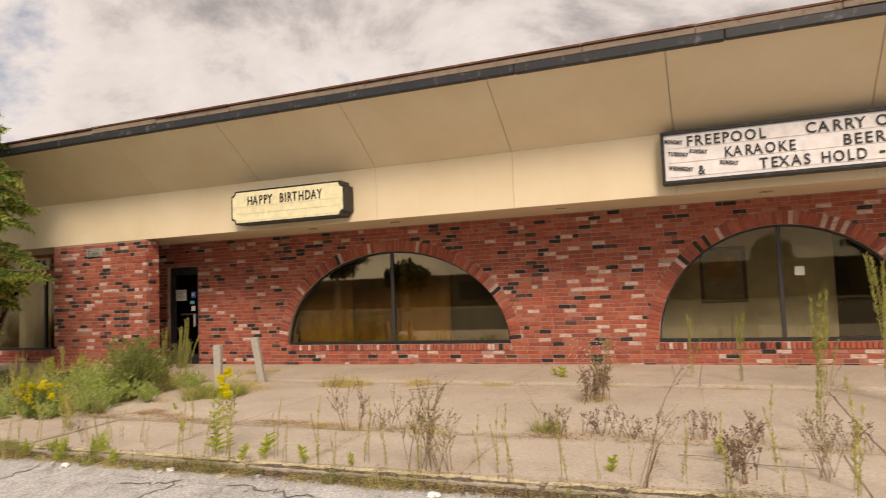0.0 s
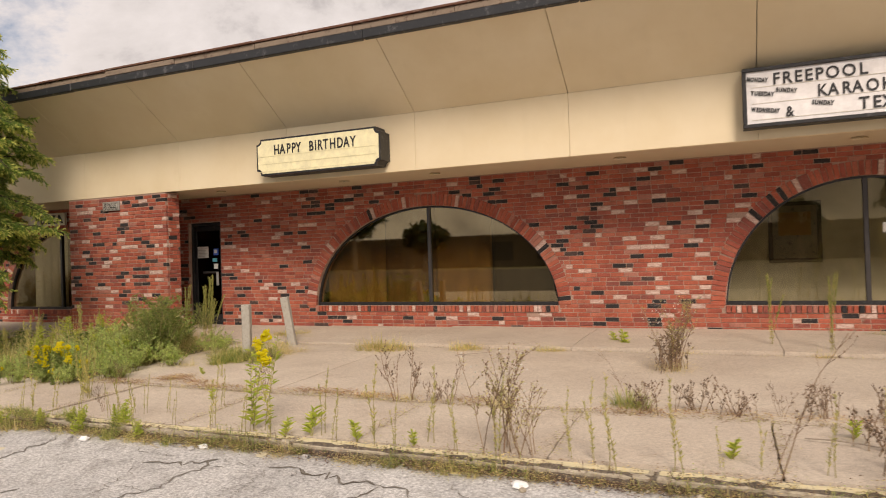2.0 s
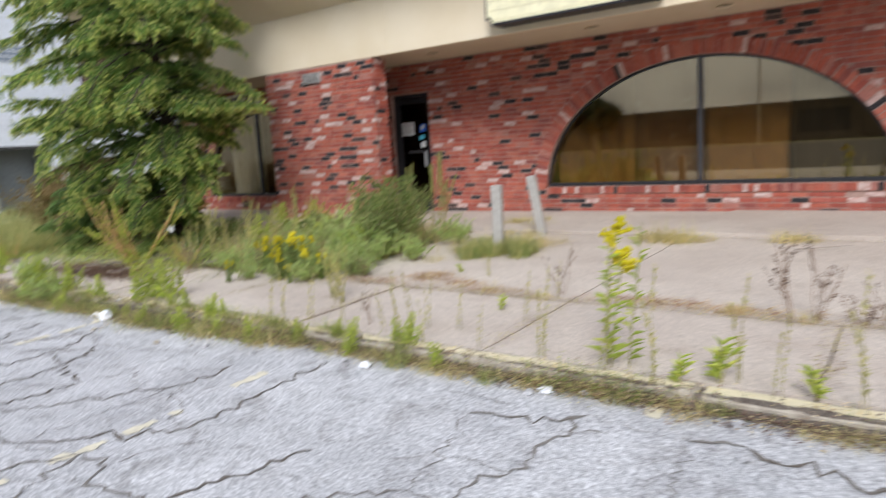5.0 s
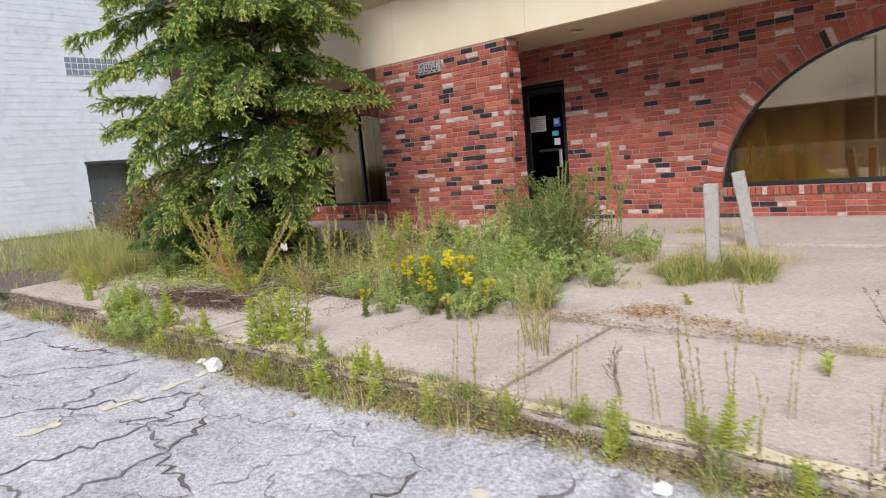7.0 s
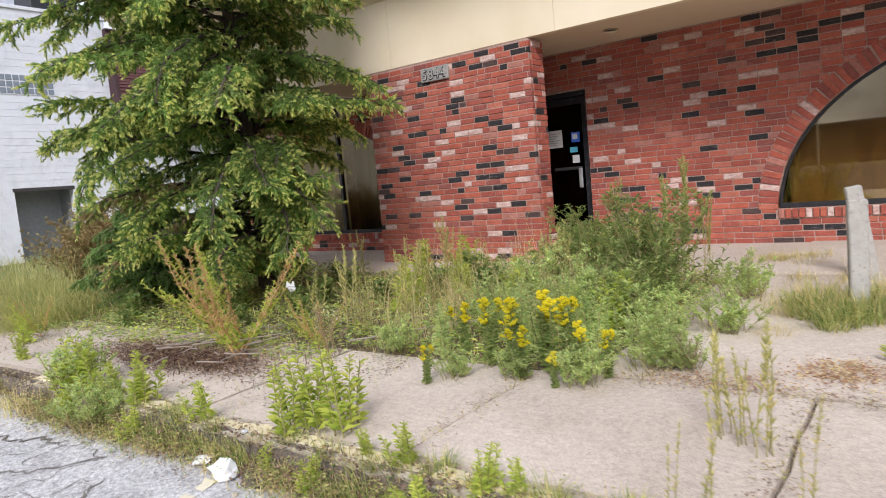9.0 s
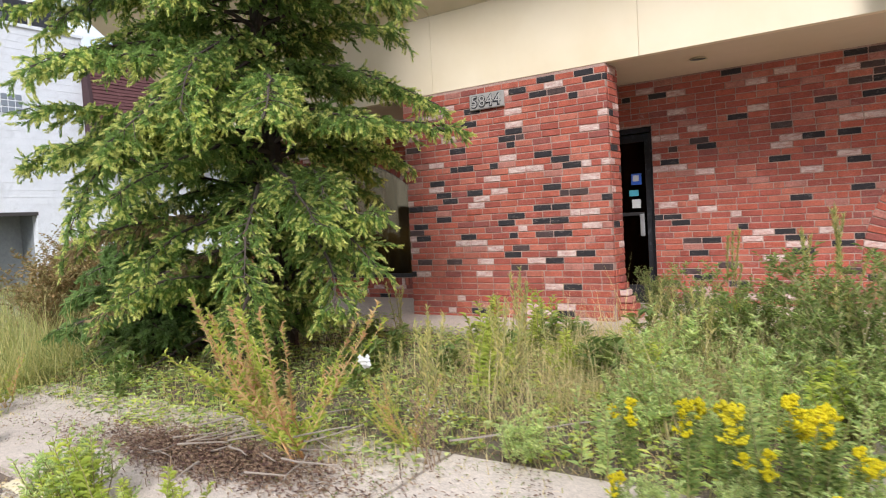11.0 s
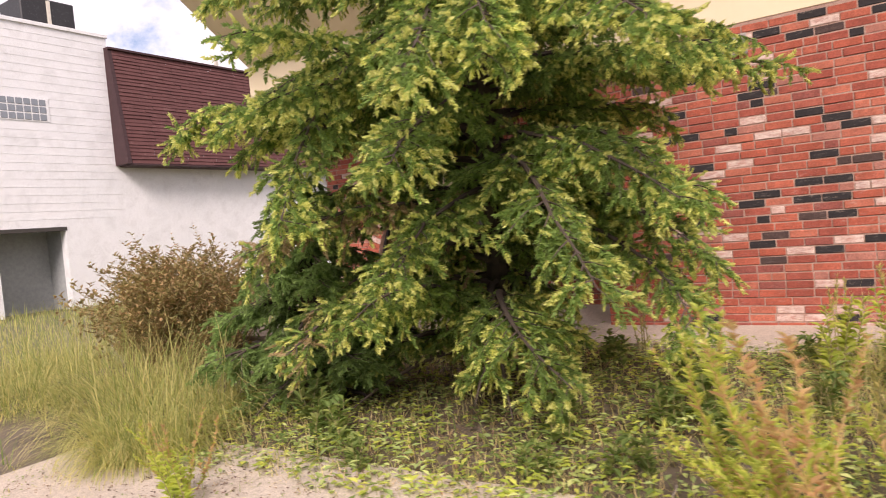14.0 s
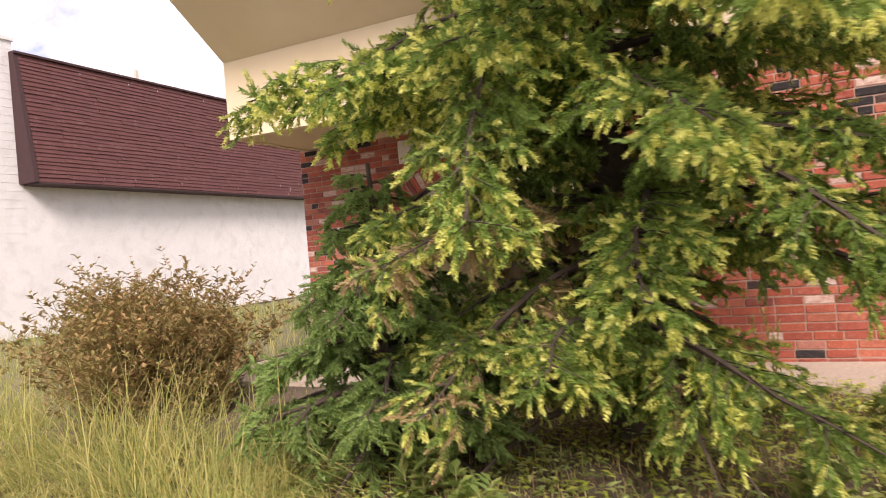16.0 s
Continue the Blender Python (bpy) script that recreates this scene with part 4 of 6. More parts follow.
part("recess_side", boxed(-1.1, -0.31, 12.05, 12.19, 0, 2.28), M_SHADEGREY, nb)
part("lintel", boxed(-0.2, 0.012, 12.16, 13.99, 2.18, 2.285), M_SHADEDARK, nb)
win = part("block_window", boxed(-0.12, 0.018, 12.0, 13.85, 5.15, 5.78), M_WHITEWALL, nb)
M_GLASSBLOCK = paint_material("glass_block", (0.22, 0.25, 0.28), 0.15)
for r in range(3):
    for c in range(9):
        part("glass_block", boxed(0.012, 0.03, 12.03 + c * 0.197, 12.03 + c * 0.197 + 0.165, 5.18 + r * 0.2, 5.18 + r * 0.2 + 0.165, bevel=0.006), M_GLASSBLOCK, win)
# mansard: courses of shingles on a slope
ms = part("mansard", bmesh.new(), M_SHINGLE, nb)
vs, fs = [], []
rows = 30
for k in range(rows):
    z0, z1 = 4.02 + 3.36 * k / rows, 4.02 + 3.36 * (k + 1) / rows + 0.02
    x0, x1 = 0.62 - 0.45 * k / rows, 0.62 - 0.45 * (k + 1) / rows - 0.02
    y = 15.72 + random.uniform(0, 0.4)
    ya = 15.72
    while ya < 44:
        yb = min(44, ya + random.uniform(0.7, 1.1))
        o = random.uniform(0, 0.012)
        n = len(vs)
        vs += [(x0 + o + 0.012, ya, z0 + random.uniform(-0.02, 0.01)), (x0 + o + 0.012, yb - 0.004, z0 + random.uniform(-0.02, 0.01)), (x1 + o, yb - 0.008, z1), (x1 + o, ya, z1), (x0 - 0.05, ya, z0), (x0 - 0.05, yb - 0.008, z0)]
        fs += [(n, n + 1, n + 2, n + 3), (n + 1, n, n + 4, n + 5)]
        ya = yb
tagged(ms, kind="stuff")
ms.data.from_pydata(vs, [], fs)
ms.data.update()
bm = bmesh.new()
pts = [(0.66, 4.0), (0.18, 7.42), (-0.4, 7.42), (-0.4, 4.0)]
va = [bm.verts.new((px, 15.60, pz)) for px, pz in pts]
vb = [bm.verts.new((px, 15.72, pz)) for px, pz in pts]
bm.faces.new(va)
bm.faces.new(list(reversed(vb)))
for i in range(4):
    j = (i + 1) % 4
    bm.faces.new((va[j], va[i], vb[i], vb[j]))
bmesh.ops.recalc_face_normals(bm, faces=bm.faces)
part("mansard_end", bm, M_MAROONTRIM, nb)
part("mansard_soffit", boxed(0.0, 0.64, 15.72, 44, 3.96, 4.01), M_MAROONTRIM, nb)
part("mansard_ridge", boxed(-0.1, 0.24, 15.6, 44, 7.40, 7.46), M_MAROONTRIM, nb)
part("roof_deck", boxed(-16, -0.1, 15.8, 44, 7.2, 7.3), M_MAROONTRIM, nb)
vp = part("vent_pipe", boxed(-0.6, -0.5, 20.0, 20.1, 7.3, 8.0), M_TRACK, nb)
ac = thing("rooftop_unit", "dark rooftop air unit behind the parapet", "air conditioner", (NX - 1.3, 14.6, 7.85))
part("housing", boxed(-0.7, 0.5, -0.8, 0.7, 0.0, 1.0, bevel=0.03), M_BLACK, ac)
part("base", boxed(-0.8, 0.6, -0.9, 0.8, -0.6, 0.0), M_TRACK, ac)
part("rib", boxed(0.5, 0.53, -0.1, 0.0, 0.05, 0.95), M_TRACK, ac)

# ---- distance behind the walker, seen in the glass ----
M_FARWALL = paint_material("far_wall", (0.15, 0.12, 0.085), 0.9, 0.0, None, 0.4)
M_FARTREE = leaf_material("far_tree", (0.02, 0.035, 0.012), (0.03, 0.05, 0.018), (0.045, 0.06, 0.02), 0.1)
far = thing("far_building", "long low building across the lot", "building", (0, -46, 0))
part("wall", boxed(-60, 60, -8, 0, 0, 3.1), M_FARWALL, far)
part("parapet", boxed(-60.2, 60.2, -8.2, 0.2, 3.1, 3.4), M_FARWALL, far)
for k in range(16):
    part("shop_window", boxed(-52 + 6.6 * k, -48 + 6.6 * k, 0.005, 0.06, 0.6, 2.6), M_SHADEDARK, far)


def street_lamp(x, y):
    t = thing("street_lamp", "tall grey street lamp across the lot", "street lamp", (x, y, 0), group="street lamps")
    part("pole", boxed(-0.07, 0.07, -0.07, 0.07, 0, 7.4, bevel=0.02), M_TRACK, t)
    part("arm", boxed(-1.0, 0.07, -0.05, 0.05, 7.3, 7.4), M_TRACK, t)
    part("lamp_head", boxed(-1.4, -0.7, -0.12, 0.12, 7.24, 7.4, bevel=0.03), M_BLACK, t)


street_lamp(-14, -38)
street_lamp(-4, -38)


def far_tree(x, y, h, r, seed):
    rnd = random.Random(seed)
    t = thing("tree", "dark green broadleaf tree across the lot", "tree", (x, y, 0), group="far trees")
    bm = bmesh.new()
    bmesh.ops.create_cone(bm, cap_ends=True, segments=8, radius1=0.3, radius2=0.12, depth=h * 0.6)
    bmesh.ops.translate(bm, vec=(0, 0, h * 0.3), verts=bm.verts)
    part("trunk", bm, M_DEADWOOD, t)
    v2, f2 = [], []
    for k in range(900):
        d = Vector((rnd.gauss(0, 1), rnd.gauss(0, 1), rnd.gauss(0, 1))).normalized()
        lump = 0.75 + 0.35 * noise.noise(d * 2.2 + Vector((seed, 0, 0)))
        c = Vector((0, 0, h * 0.64)) + Vector((d.x * r, d.y * r, d.z * h * 0.38)) * lump * rnd.uniform(0.6, 1.0)
        a, b = Vector((rnd.gauss(0, 1), rnd.gauss(0, 1), rnd.gauss(0, 1))).normalized() * 0.42, Vector((rnd.gauss(0, 1), rnd.gauss(0, 1), rnd.gauss(0, 1))).normalized() * 0.3
        n = len(v2)
        v2 += [tuple(c - a), tuple(c + b), tuple(c + a), tuple(c - b)]
        f2.append((n, n + 1, n + 2, n + 3))
    part("crown", mesh_of("crown", v2, f2, M_FARTREE), None, t)


for i, (x, y, h, r) in enumerate([(-24.5, -30, 4.6, 2.3), (5, -42, 5.4, 2.2), (12, -36, 7.5, 3.0), (19, -30, 9, 4), (-35, -36, 9, 4)]):
    far_tree(x, y, h, r, i + 1)


# ---- plants ----
M_BARK = paint_material("bark", (0.075, 0.055, 0.042), 0.95, 0.0, (0.035, 0.027, 0.022), 14)
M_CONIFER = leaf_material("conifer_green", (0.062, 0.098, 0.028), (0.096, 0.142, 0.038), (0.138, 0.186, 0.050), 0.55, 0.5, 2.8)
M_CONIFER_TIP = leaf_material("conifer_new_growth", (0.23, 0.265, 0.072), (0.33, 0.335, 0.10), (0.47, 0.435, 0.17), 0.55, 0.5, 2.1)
M_CONIFER_DRY = leaf_material("conifer_dry", (0.24, 0.17, 0.085), (0.30, 0.22, 0.12), (0.20, 0.18, 0.07), 0.3)
M_SHRUB = leaf_material("cedar_green", (0.058, 0.092, 0.030), (0.086, 0.126, 0.040), (0.115, 0.160, 0.050), 0.5, 0.55, 3.0)
M_HEDGE = leaf_material("russet_hedge", (0.15, 0.095, 0.045), (0.13, 0.12, 0.042), (0.22, 0.14, 0.07), 0.35, 0.55, 2.3)
M_WEED = leaf_material("weed_green", (0.075, 0.115, 0.032), (0.125, 0.165, 0.045), (0.20, 0.22, 0.07), 0.5, 0.55, 2.2)
M_BRIGHT = leaf_material("weed_bright_green", (0.19, 0.24, 0.04), (0.27, 0.31, 0.055), (0.38, 0.39, 0.09), 0.5, 0.55, 2.0)
M_TAN = leaf_material("dry_grass", (0.36, 0.28, 0.14), (0.46, 0.37, 0.20), (0.32, 0.27, 0.13), 0.5, 0.55, 2.05)
M_OLIVE = leaf_material("olive_grass", (0.20, 0.21, 0.07), (0.28, 0.265, 0.095), (0.38, 0.33, 0.14), 0.5, 0.55, 2.1)
M_RUSSET = leaf_material("russet_leaf", (0.38, 0.23, 0.12), (0.44, 0.30, 0.15), (0.38, 0.33, 0.12), 0.5, 0.55, 1.7)
M_BROWN = leaf_material("dead_brown", (0.12, 0.08, 0.05), (0.19, 0.12, 0.075), (0.26, 0.19, 0.12), 0.2)
M_TWIG = leaf_material("brushwood", (0.06, 0.034, 0.028), (0.10, 0.055, 0.042), (0.17, 0.10, 0.075), 0.1, 0.7, 1.2)
M_RUST = leaf_material("rusty_dead_weed", (0.20, 0.10, 0.055), (0.28, 0.15, 0.08), (0.36, 0.24, 0.13), 0.2)
M_SEED = leaf_material("seed_head", (0.08, 0.055, 0.040), (0.12, 0.082, 0.058), (0.19, 0.13, 0.09), 0.1, 0.7, 1.5)
M_SOFT = leaf_material("weed_soft_green", (0.14, 0.185, 0.070), (0.20, 0.245, 0.090), (0.30, 0.315, 0.13), 0.55, 0.55, 2.8)
M_STALK = leaf_material("stalk_olive", (0.20, 0.18, 0.07), (0.26, 0.23, 0.10), (0.17, 0.13, 0.07), 0.2)
M_GOLD = leaf_material("golden_flower", (0.76, 0.64, 0.01), (0.80, 0.70, 0.012), (0.84, 0.76, 0.03), 0.4, 0.55, 1.0)
M_WHITEFLOWER = leaf_material("white_flower", (0.75, 0.74, 0.68), (0.82, 0.82, 0.78), (0.7, 0.68, 0.62), 0.3, 0.55, 1.0)
M_FOUNTAIN = leaf_material("fountain_grass", (0.11, 0.145, 0.040), (0.19, 0.20, 0.060), (0.36, 0.31, 0.13), 0.5, 0.55, 2.1)


class Growth:
    """Gathers leaves, blades and stems into one mesh."""

    def __init__(self, rnd):
        self.v, self.f, self.r = [], [], rnd

    def leaf(self, p, d, up, length, width, curl=0.15):
        d = d.normalized()
        s = d.cross(up)
        s = s.normalized() if s.length > 1e-4 else Vector((1, 0, 0))
        k = d.cross(s)
        n = len(self.v)
        mid = p + d * length * 0.45
        self.v += [p[:], (mid + s * width * 0.5 - k * curl * length * 0.2)[:], (p + d * length + k * curl * length * 0.5)[:], (mid - s * width * 0.5 - k * curl * length * 0.2)[:]]
        self.f += [(n, n + 1, n + 2), (n, n + 2, n + 3)]

    def blade(self, p, d, length, width, droop, seg=4):
        d = d.normalized()
        side = Vector((-d.y, d.x, 0))
        side = side.normalized() if side.length > 1e-3 else Vector((1, 0, 0))
        n, q = len(self.v), p.copy()
        for i in range(seg + 1):
            w = width * (1 - i / seg) ** 0.7 * 0.5
            if i == seg:
                self.v.append(q[:])
            else:
                self.v += [(q - side * w)[:], (q + side * w)[:]]
            d = (d + Vector((d.x * 0.12, d.y * 0.12, -droop)) / seg * (1 + i * 0.6)).normalized()
            q = q + d * length / seg
        for i in range(seg - 1):
            a = n + 2 * i
            self.f.append((a, a + 1, a + 3, a + 2))
        a = n + 2 * (seg - 1)
        self.f.append((a, a + 1, a + 2))

    def tube(self, pts, r0, r1, sides=4):
        n, k = len(self.v), len(pts)
        for i, p in enumerate(pts):
            d = (pts[min(k - 1, i + 1)] - pts[max(0, i - 1)]).normalized()
            a = d.orthogonal().normalized()
            b = d.cross(a)
            r = r0 + (r1 - r0) * i / max(1, k - 1)
            for j in range(sides):
                t = 2 * math.pi * j / sides
                self.v.append((p + (a * math.cos(t) + b * math.sin(t)) * r)[:])
        for i in range(k - 1):
            for j in range(sides):
                a, b = n + i * sides + j, n + i * sides + (j + 1) % sides
                self.f.append((a, b, b + sides, a + sides))

    def bud(self, p, r):
        n = len(self.v)
        self.v += [(p + Vector(o) * r)[:] for o in ((1, 0, 0), (-0.5, 0.87, 0), (-0.5, -0.87, 0), (0, 0, 1.2), (0, 0, -0.9))]
        self.f += [(n, n + 1, n + 3), (n + 1, n + 2, n + 3), (n + 2, n, n + 3), (n + 1, n, n + 4), (n + 2, n + 1, n + 4), (n, n + 2, n + 4)]

    def mesh(self, name, material):
        return mesh_of(name, self.v, self.f, material)


def tuft_part(name, me, unused, parent, label=""):
    """A part of many pieces too small to pick apart."""
    return tagged(part(name, me, None, parent, label), kind="stuff")


def stem_line(rnd, p, d, length, wander=0.10, seg=6, rise=0.0):
    pts = [p.copy()]
    d = d.normalized()
    for i in range(seg):
        d = (d + Vector((rnd.gauss(0, wander), rnd.gauss(0, wander), rnd.gauss(0, wander) * 0.5 + rise))).normalized()
        pts.append(pts[-1] + d * length / seg)
    return pts


def along(pts, f):
    k = f * (len(pts) - 1)
    i = min(len(pts) - 2, int(k))
    return pts[i].lerp(pts[i + 1], k - i), (pts[i + 1] - pts[i]).normalized()


def rand_dir(rnd, z=0.0):
    a = rnd.uniform(0, 2 * math.pi)
    return Vector((math.cos(a), math.sin(a), z))


def goldenrod(seed, stems, h, flowers, leaf_mat, label, spread=0.12, dens=150, broad=1.0):
    rnd = random.Random(seed)
    t = thing("goldenrod", label, "weed", group="goldenrod plants")
    st, lf, fl = Growth(rnd), Growth(rnd), Growth(rnd)
    for s in range(stems):
        hh = h * rnd.uniform(0.65, 1.0)
        base = rand_dir(rnd) * rnd.uniform(0, spread)
        pts = stem_line(rnd, base, rand_dir(rnd) * 0.13 + Vector((0, 0, 1)), hh, 0.05, 7)
        st.tube(pts, 0.004, 0.002)
        n = int(hh * dens)
        for i in range(n):
            f = 0.06 + 0.9 * i / n
            p, d = along(pts, f)
            out = rand_dir(rnd, 0.75)
            lf.leaf(p, out, Vector((0, 0, 1)), rnd.uniform(0.045, 0.09) * (1.15 - 0.6 * f) * broad, rnd.uniform(0.006, 0.011) * broad, 0.5)
        if s < flowers:
            for b in range(9):
                p, d = along(pts, 0.80 + 0.2 * b / 9)
                twig = stem_line(rnd, p, rand_dir(rnd, 0.75), rnd.uniform(0.05, 0.10) * (1.2 - b / 12), 0.1, 3, -0.1)
                st.tube(twig, 0.0016, 0.001, 3)
                for k in range(30):
                    q, d2 = along(twig, rnd.uniform(0.1, 1.0))
                    fl.bud(q + Vector((rnd.gauss(0, 0.008), rnd.gauss(0, 0.008), abs(rnd.gauss(0, 0.011)))), rnd.uniform(0.007, 0.012))
    tuft_part("stalk", st.mesh("stems", M_STALK), None, t)
    tuft_part("foliage", lf.mesh("leaves", leaf_mat), None, t)
    if flowers:
        tuft_part("bloom", fl.mesh("flowers", M_GOLD), None, t, "golden yellow plumes")
    return t


def stalk_weed(seed, stems, h, leaf_mat, label, spread=0.05, top=True, full=1):
    """Tall thin stalks with narrow leaves and a loose plume."""
    rnd = random.Random(seed)
    t = thing("stalk_weed", label, "weed", group="stalk weeds")
    st, lf, fl = Growth(rnd), Growth(rnd), Growth(rnd)
    for s in range(stems):
        hh = h * rnd.uniform(0.55, 1.0)
        pts = stem_line(rnd, rand_dir(rnd) * rnd.uniform(0, spread), rand_dir(rnd) * 0.08 + Vector((0, 0, 1)), hh, 0.045, 7)
        st.tube(pts, 0.0042, 0.0018)
        for i in range(int(hh * 60)):
            f = rnd.uniform(0.12, 0.97)
            p, d = along(pts, f)
            lf.leaf(p, rand_dir(rnd, 2.1), Vector((0, 0, 1)), rnd.uniform(0.03, 0.065) * (1.1 - 0.4 * f), 0.006, 0.4)
        if top:
            for i in range((int(26 * hh) + 8) * full):
                p, d = along(pts, rnd.uniform(0.68 - 0.1 * (full > 1), 1.0))
                fl.leaf(p, rand_dir(rnd, 2.2), Vector((0, 0, 1)), rnd.uniform(0.02, 0.05) * (1.6 if full > 1 else 1), 0.007, 0.2)
    tuft_part("stalk", st.mesh("stems", M_STALK), None, t)
    tuft_part("foliage", lf.mesh("leaves", leaf_mat), None, t)
    if top:
        tuft_part("plume", fl.mesh("plume", M_FOUNTAIN if full > 1 else M_OLIVE), None, t)
    return t


def dead_weed(seed, stems, h, label, green=False, spread=0.05, heads=18, plump=1.0):
    """A dry branching weed with dark seed heads."""
    rnd = random.Random(seed)
    t = thing("dead_weed", label, "weed", group="dead weeds")
    st, hd, lf = Growth(rnd), Growth(rnd), Growth(rnd)
    for s in range(stems):
        hh = h * rnd.uniform(0.6, 1.0)
        pts = stem_line(rnd, rand_dir(rnd) * rnd.uniform(0, spread), rand_dir(rnd) * 0.28 + Vector((0, 0, 1)), hh, 0.07, 7)
        st.tube(pts, 0.004, 0.0016)
        for b in range(rnd.randint(5, 9)):
            p, d = along(pts, rnd.uniform(0.3, 0.98))
            twig = stem_line(rnd, p, d * 0.8 + rand_dir(rnd, 0.3), hh * rnd.uniform(0.12, 0.34), 0.12, 4, 0.08)
            st.tube(twig, 0.0018, 0.0009, 3)
            for k in range(heads // 3):
                q, d2 = along(twig, rnd.uniform(0.25, 1.0))
                hd.bud(q + Vector((rnd.gauss(0, 0.004), rnd.gauss(0, 0.004), 0)), rnd.uniform(0.005, 0.0095) * plump)
            if green:
                for k in range(6):
                    q, d2 = along(twig, rnd.uniform(0.05, 0.9))
                    lf.leaf(q, rand_dir(rnd, 0.5), Vector((0, 0, 1)), rnd.uniform(0.02, 0.04), 0.007)
    tuft_part("stalk", st.mesh("stems", M_BROWN), None, t)
    tuft_part("seed_head", hd.mesh("seed_heads", M_BROWN if green else M_SEED), None, t)
    if green:
        tuft_part("foliage", lf.mesh("leaves", M_OLIVE), None, t)
        fw = Growth(rnd)
        for k in range(40):
            p = Vector((rnd.gauss(0, 0.12), rnd.gauss(0, 0.12), h * rnd.uniform(0.55, 0.85)))
            fw.bud(p, 0.006)
        tuft_part("bloom", fw.mesh("bloom", M_WHITEFLOWER), None, t, "tiny white flowers")
    return t


def leafy_weed(seed, stems, h, leaf_l, leaf_w, mat, label, name="leafy_weed", spread=0.03, density=60):
    rnd = random.Random(seed)
    t = thing(name, label, "weed", group="leafy weeds")
    st, lf = Growth(rnd), Growth(rnd)
    for s in range(stems):
        hh = h * rnd.uniform(0.6, 1.0)
        pts = stem_line(rnd, rand_dir(rnd) * rnd.uniform(0, spread), rand_dir(rnd) * 0.2 + Vector((0, 0, 1)), hh, 0.06, 6)
        st.tube(pts, 0.004, 0.002)
        for i in range(int(hh * density) + 6):
            p, d = along(pts, rnd.uniform(0.1, 1.0))
            lf.leaf(p, rand_dir(rnd, rnd.uniform(0.3, 1.5)), Vector((0, 0, 1)), leaf_l * rnd.uniform(0.6, 1.1), leaf_w * rnd.uniform(0.7, 1.1), 0.35)
    tuft_part("stalk", st.mesh("stems", M_STALK), None, t)
    tuft_part("foliage", lf.mesh("leaves", mat), None, t)
    return t


def bush(seed, h, r, mat, label, leaf_l=0.05, leaf_w=0.018, stems=34, name="bushy_weed", feather=False):
    """A dense weed or shrub with many branching stems."""
    rnd = random.Random(seed)
    t = thing(name, label, "bush", group="bushy weeds")
    st, lf = Growth(rnd), Growth(rnd)
    for s in range(stems):
        lean = rand_dir(rnd) * rnd.uniform(0.05, 1.0) * r / h * 1.1
        hh = h * rnd.uniform(0.5, 1.0)
        pts = stem_line(rnd, rand_dir(rnd) * rnd.uniform(0, r * 0.45), lean + Vector((0, 0, 1)), hh, 0.08, 7)
        st.tube(pts, 0.005, 0.002)
        for b in range(9):
            p, d = along(pts, rnd.uniform(0.15, 1.0))
            twig = stem_line(rnd, p, d * 0.6 + rand_dir(rnd, 0.35), h * rnd.uniform(0.10, 0.24), 0.12, 4, 0.05)
            st.tube(twig, 0.002, 0.001, 3)
            for k in range(13):
                q, d2 = along(twig, rnd.uniform(0.05, 1.0))
                lf.leaf(q, d2 * 0.7 + rand_dir(rnd, 0.3), Vector((0, 0, 1)), leaf_l * rnd.uniform(0.5, 1.2), leaf_w * rnd.uniform(0.6, 1.2), 0.4)
    tuft_part("stalk", st.mesh("stems", M_STALK), None, t)
    tuft_part("foliage", lf.mesh("leaves", mat), None, t)
    return t


def sprawl(seed, stems, h, label):
    """Long arching stems thickly set with small leaves, some turned orange from the tip down."""
    rnd = random.Random(seed)
    t = thing("sprawling_weed", label, "weed", group="sprawling weeds")
    st, lf, rd = Growth(rnd), Growth(rnd), Growth(rnd)
    for s in range(stems):
        hh = h * rnd.uniform(0.5, 1.0)
        pts = stem_line(rnd, rand_dir(rnd) * 0.05, rand_dir(rnd) * rnd.uniform(0.25, 1.5) + Vector((0, 0, 1)), hh, 0.10, 8, 0.05)
        st.tube(pts, 0.007, 0.002)
        turned_stem = rnd.random() < 0.28
        sides = [(pts, hh, 0.14)]
        for b in range(rnd.randint(0, 2)):
            p, d = along(pts, rnd.uniform(0.2, 0.75))
            ln = hh * rnd.uniform(0.15, 0.35)
            tw = stem_line(rnd, p, d + rand_dir(rnd, 0.2) * 0.9, ln, 0.10, 4, 0.04)
            st.tube(tw, 0.003, 0.0015, 3)
            sides.append((tw, ln, 0.05))
        for line, ln, bare in sides:
            for i in range(int(ln * 130)):
                f = rnd.uniform(bare, 1.0)
                p, d = along(line, f)
                g = rd if (turned_stem and f > 0.3 and rnd.random() < 0.8) or rnd.random() < 0.12 else lf
                g.leaf(p, rand_dir(rnd, 0.35) + d * 0.9, Vector((0, 0, 1)), rnd.uniform(0.03, 0.07) * (1.15 - 0.4 * f), rnd.uniform(0.010, 0.018), 0.5)
    tuft_part("stalk", st.mesh("stalk", M_RUSSET), None, t)
    tuft_part("foliage", lf.mesh("foliage", M_BRIGHT), None, t)
    tuft_part("turned_foliage", rd.mesh("turned_foliage", M_RUSSET), None, t, "orange turned leaves")
    return t


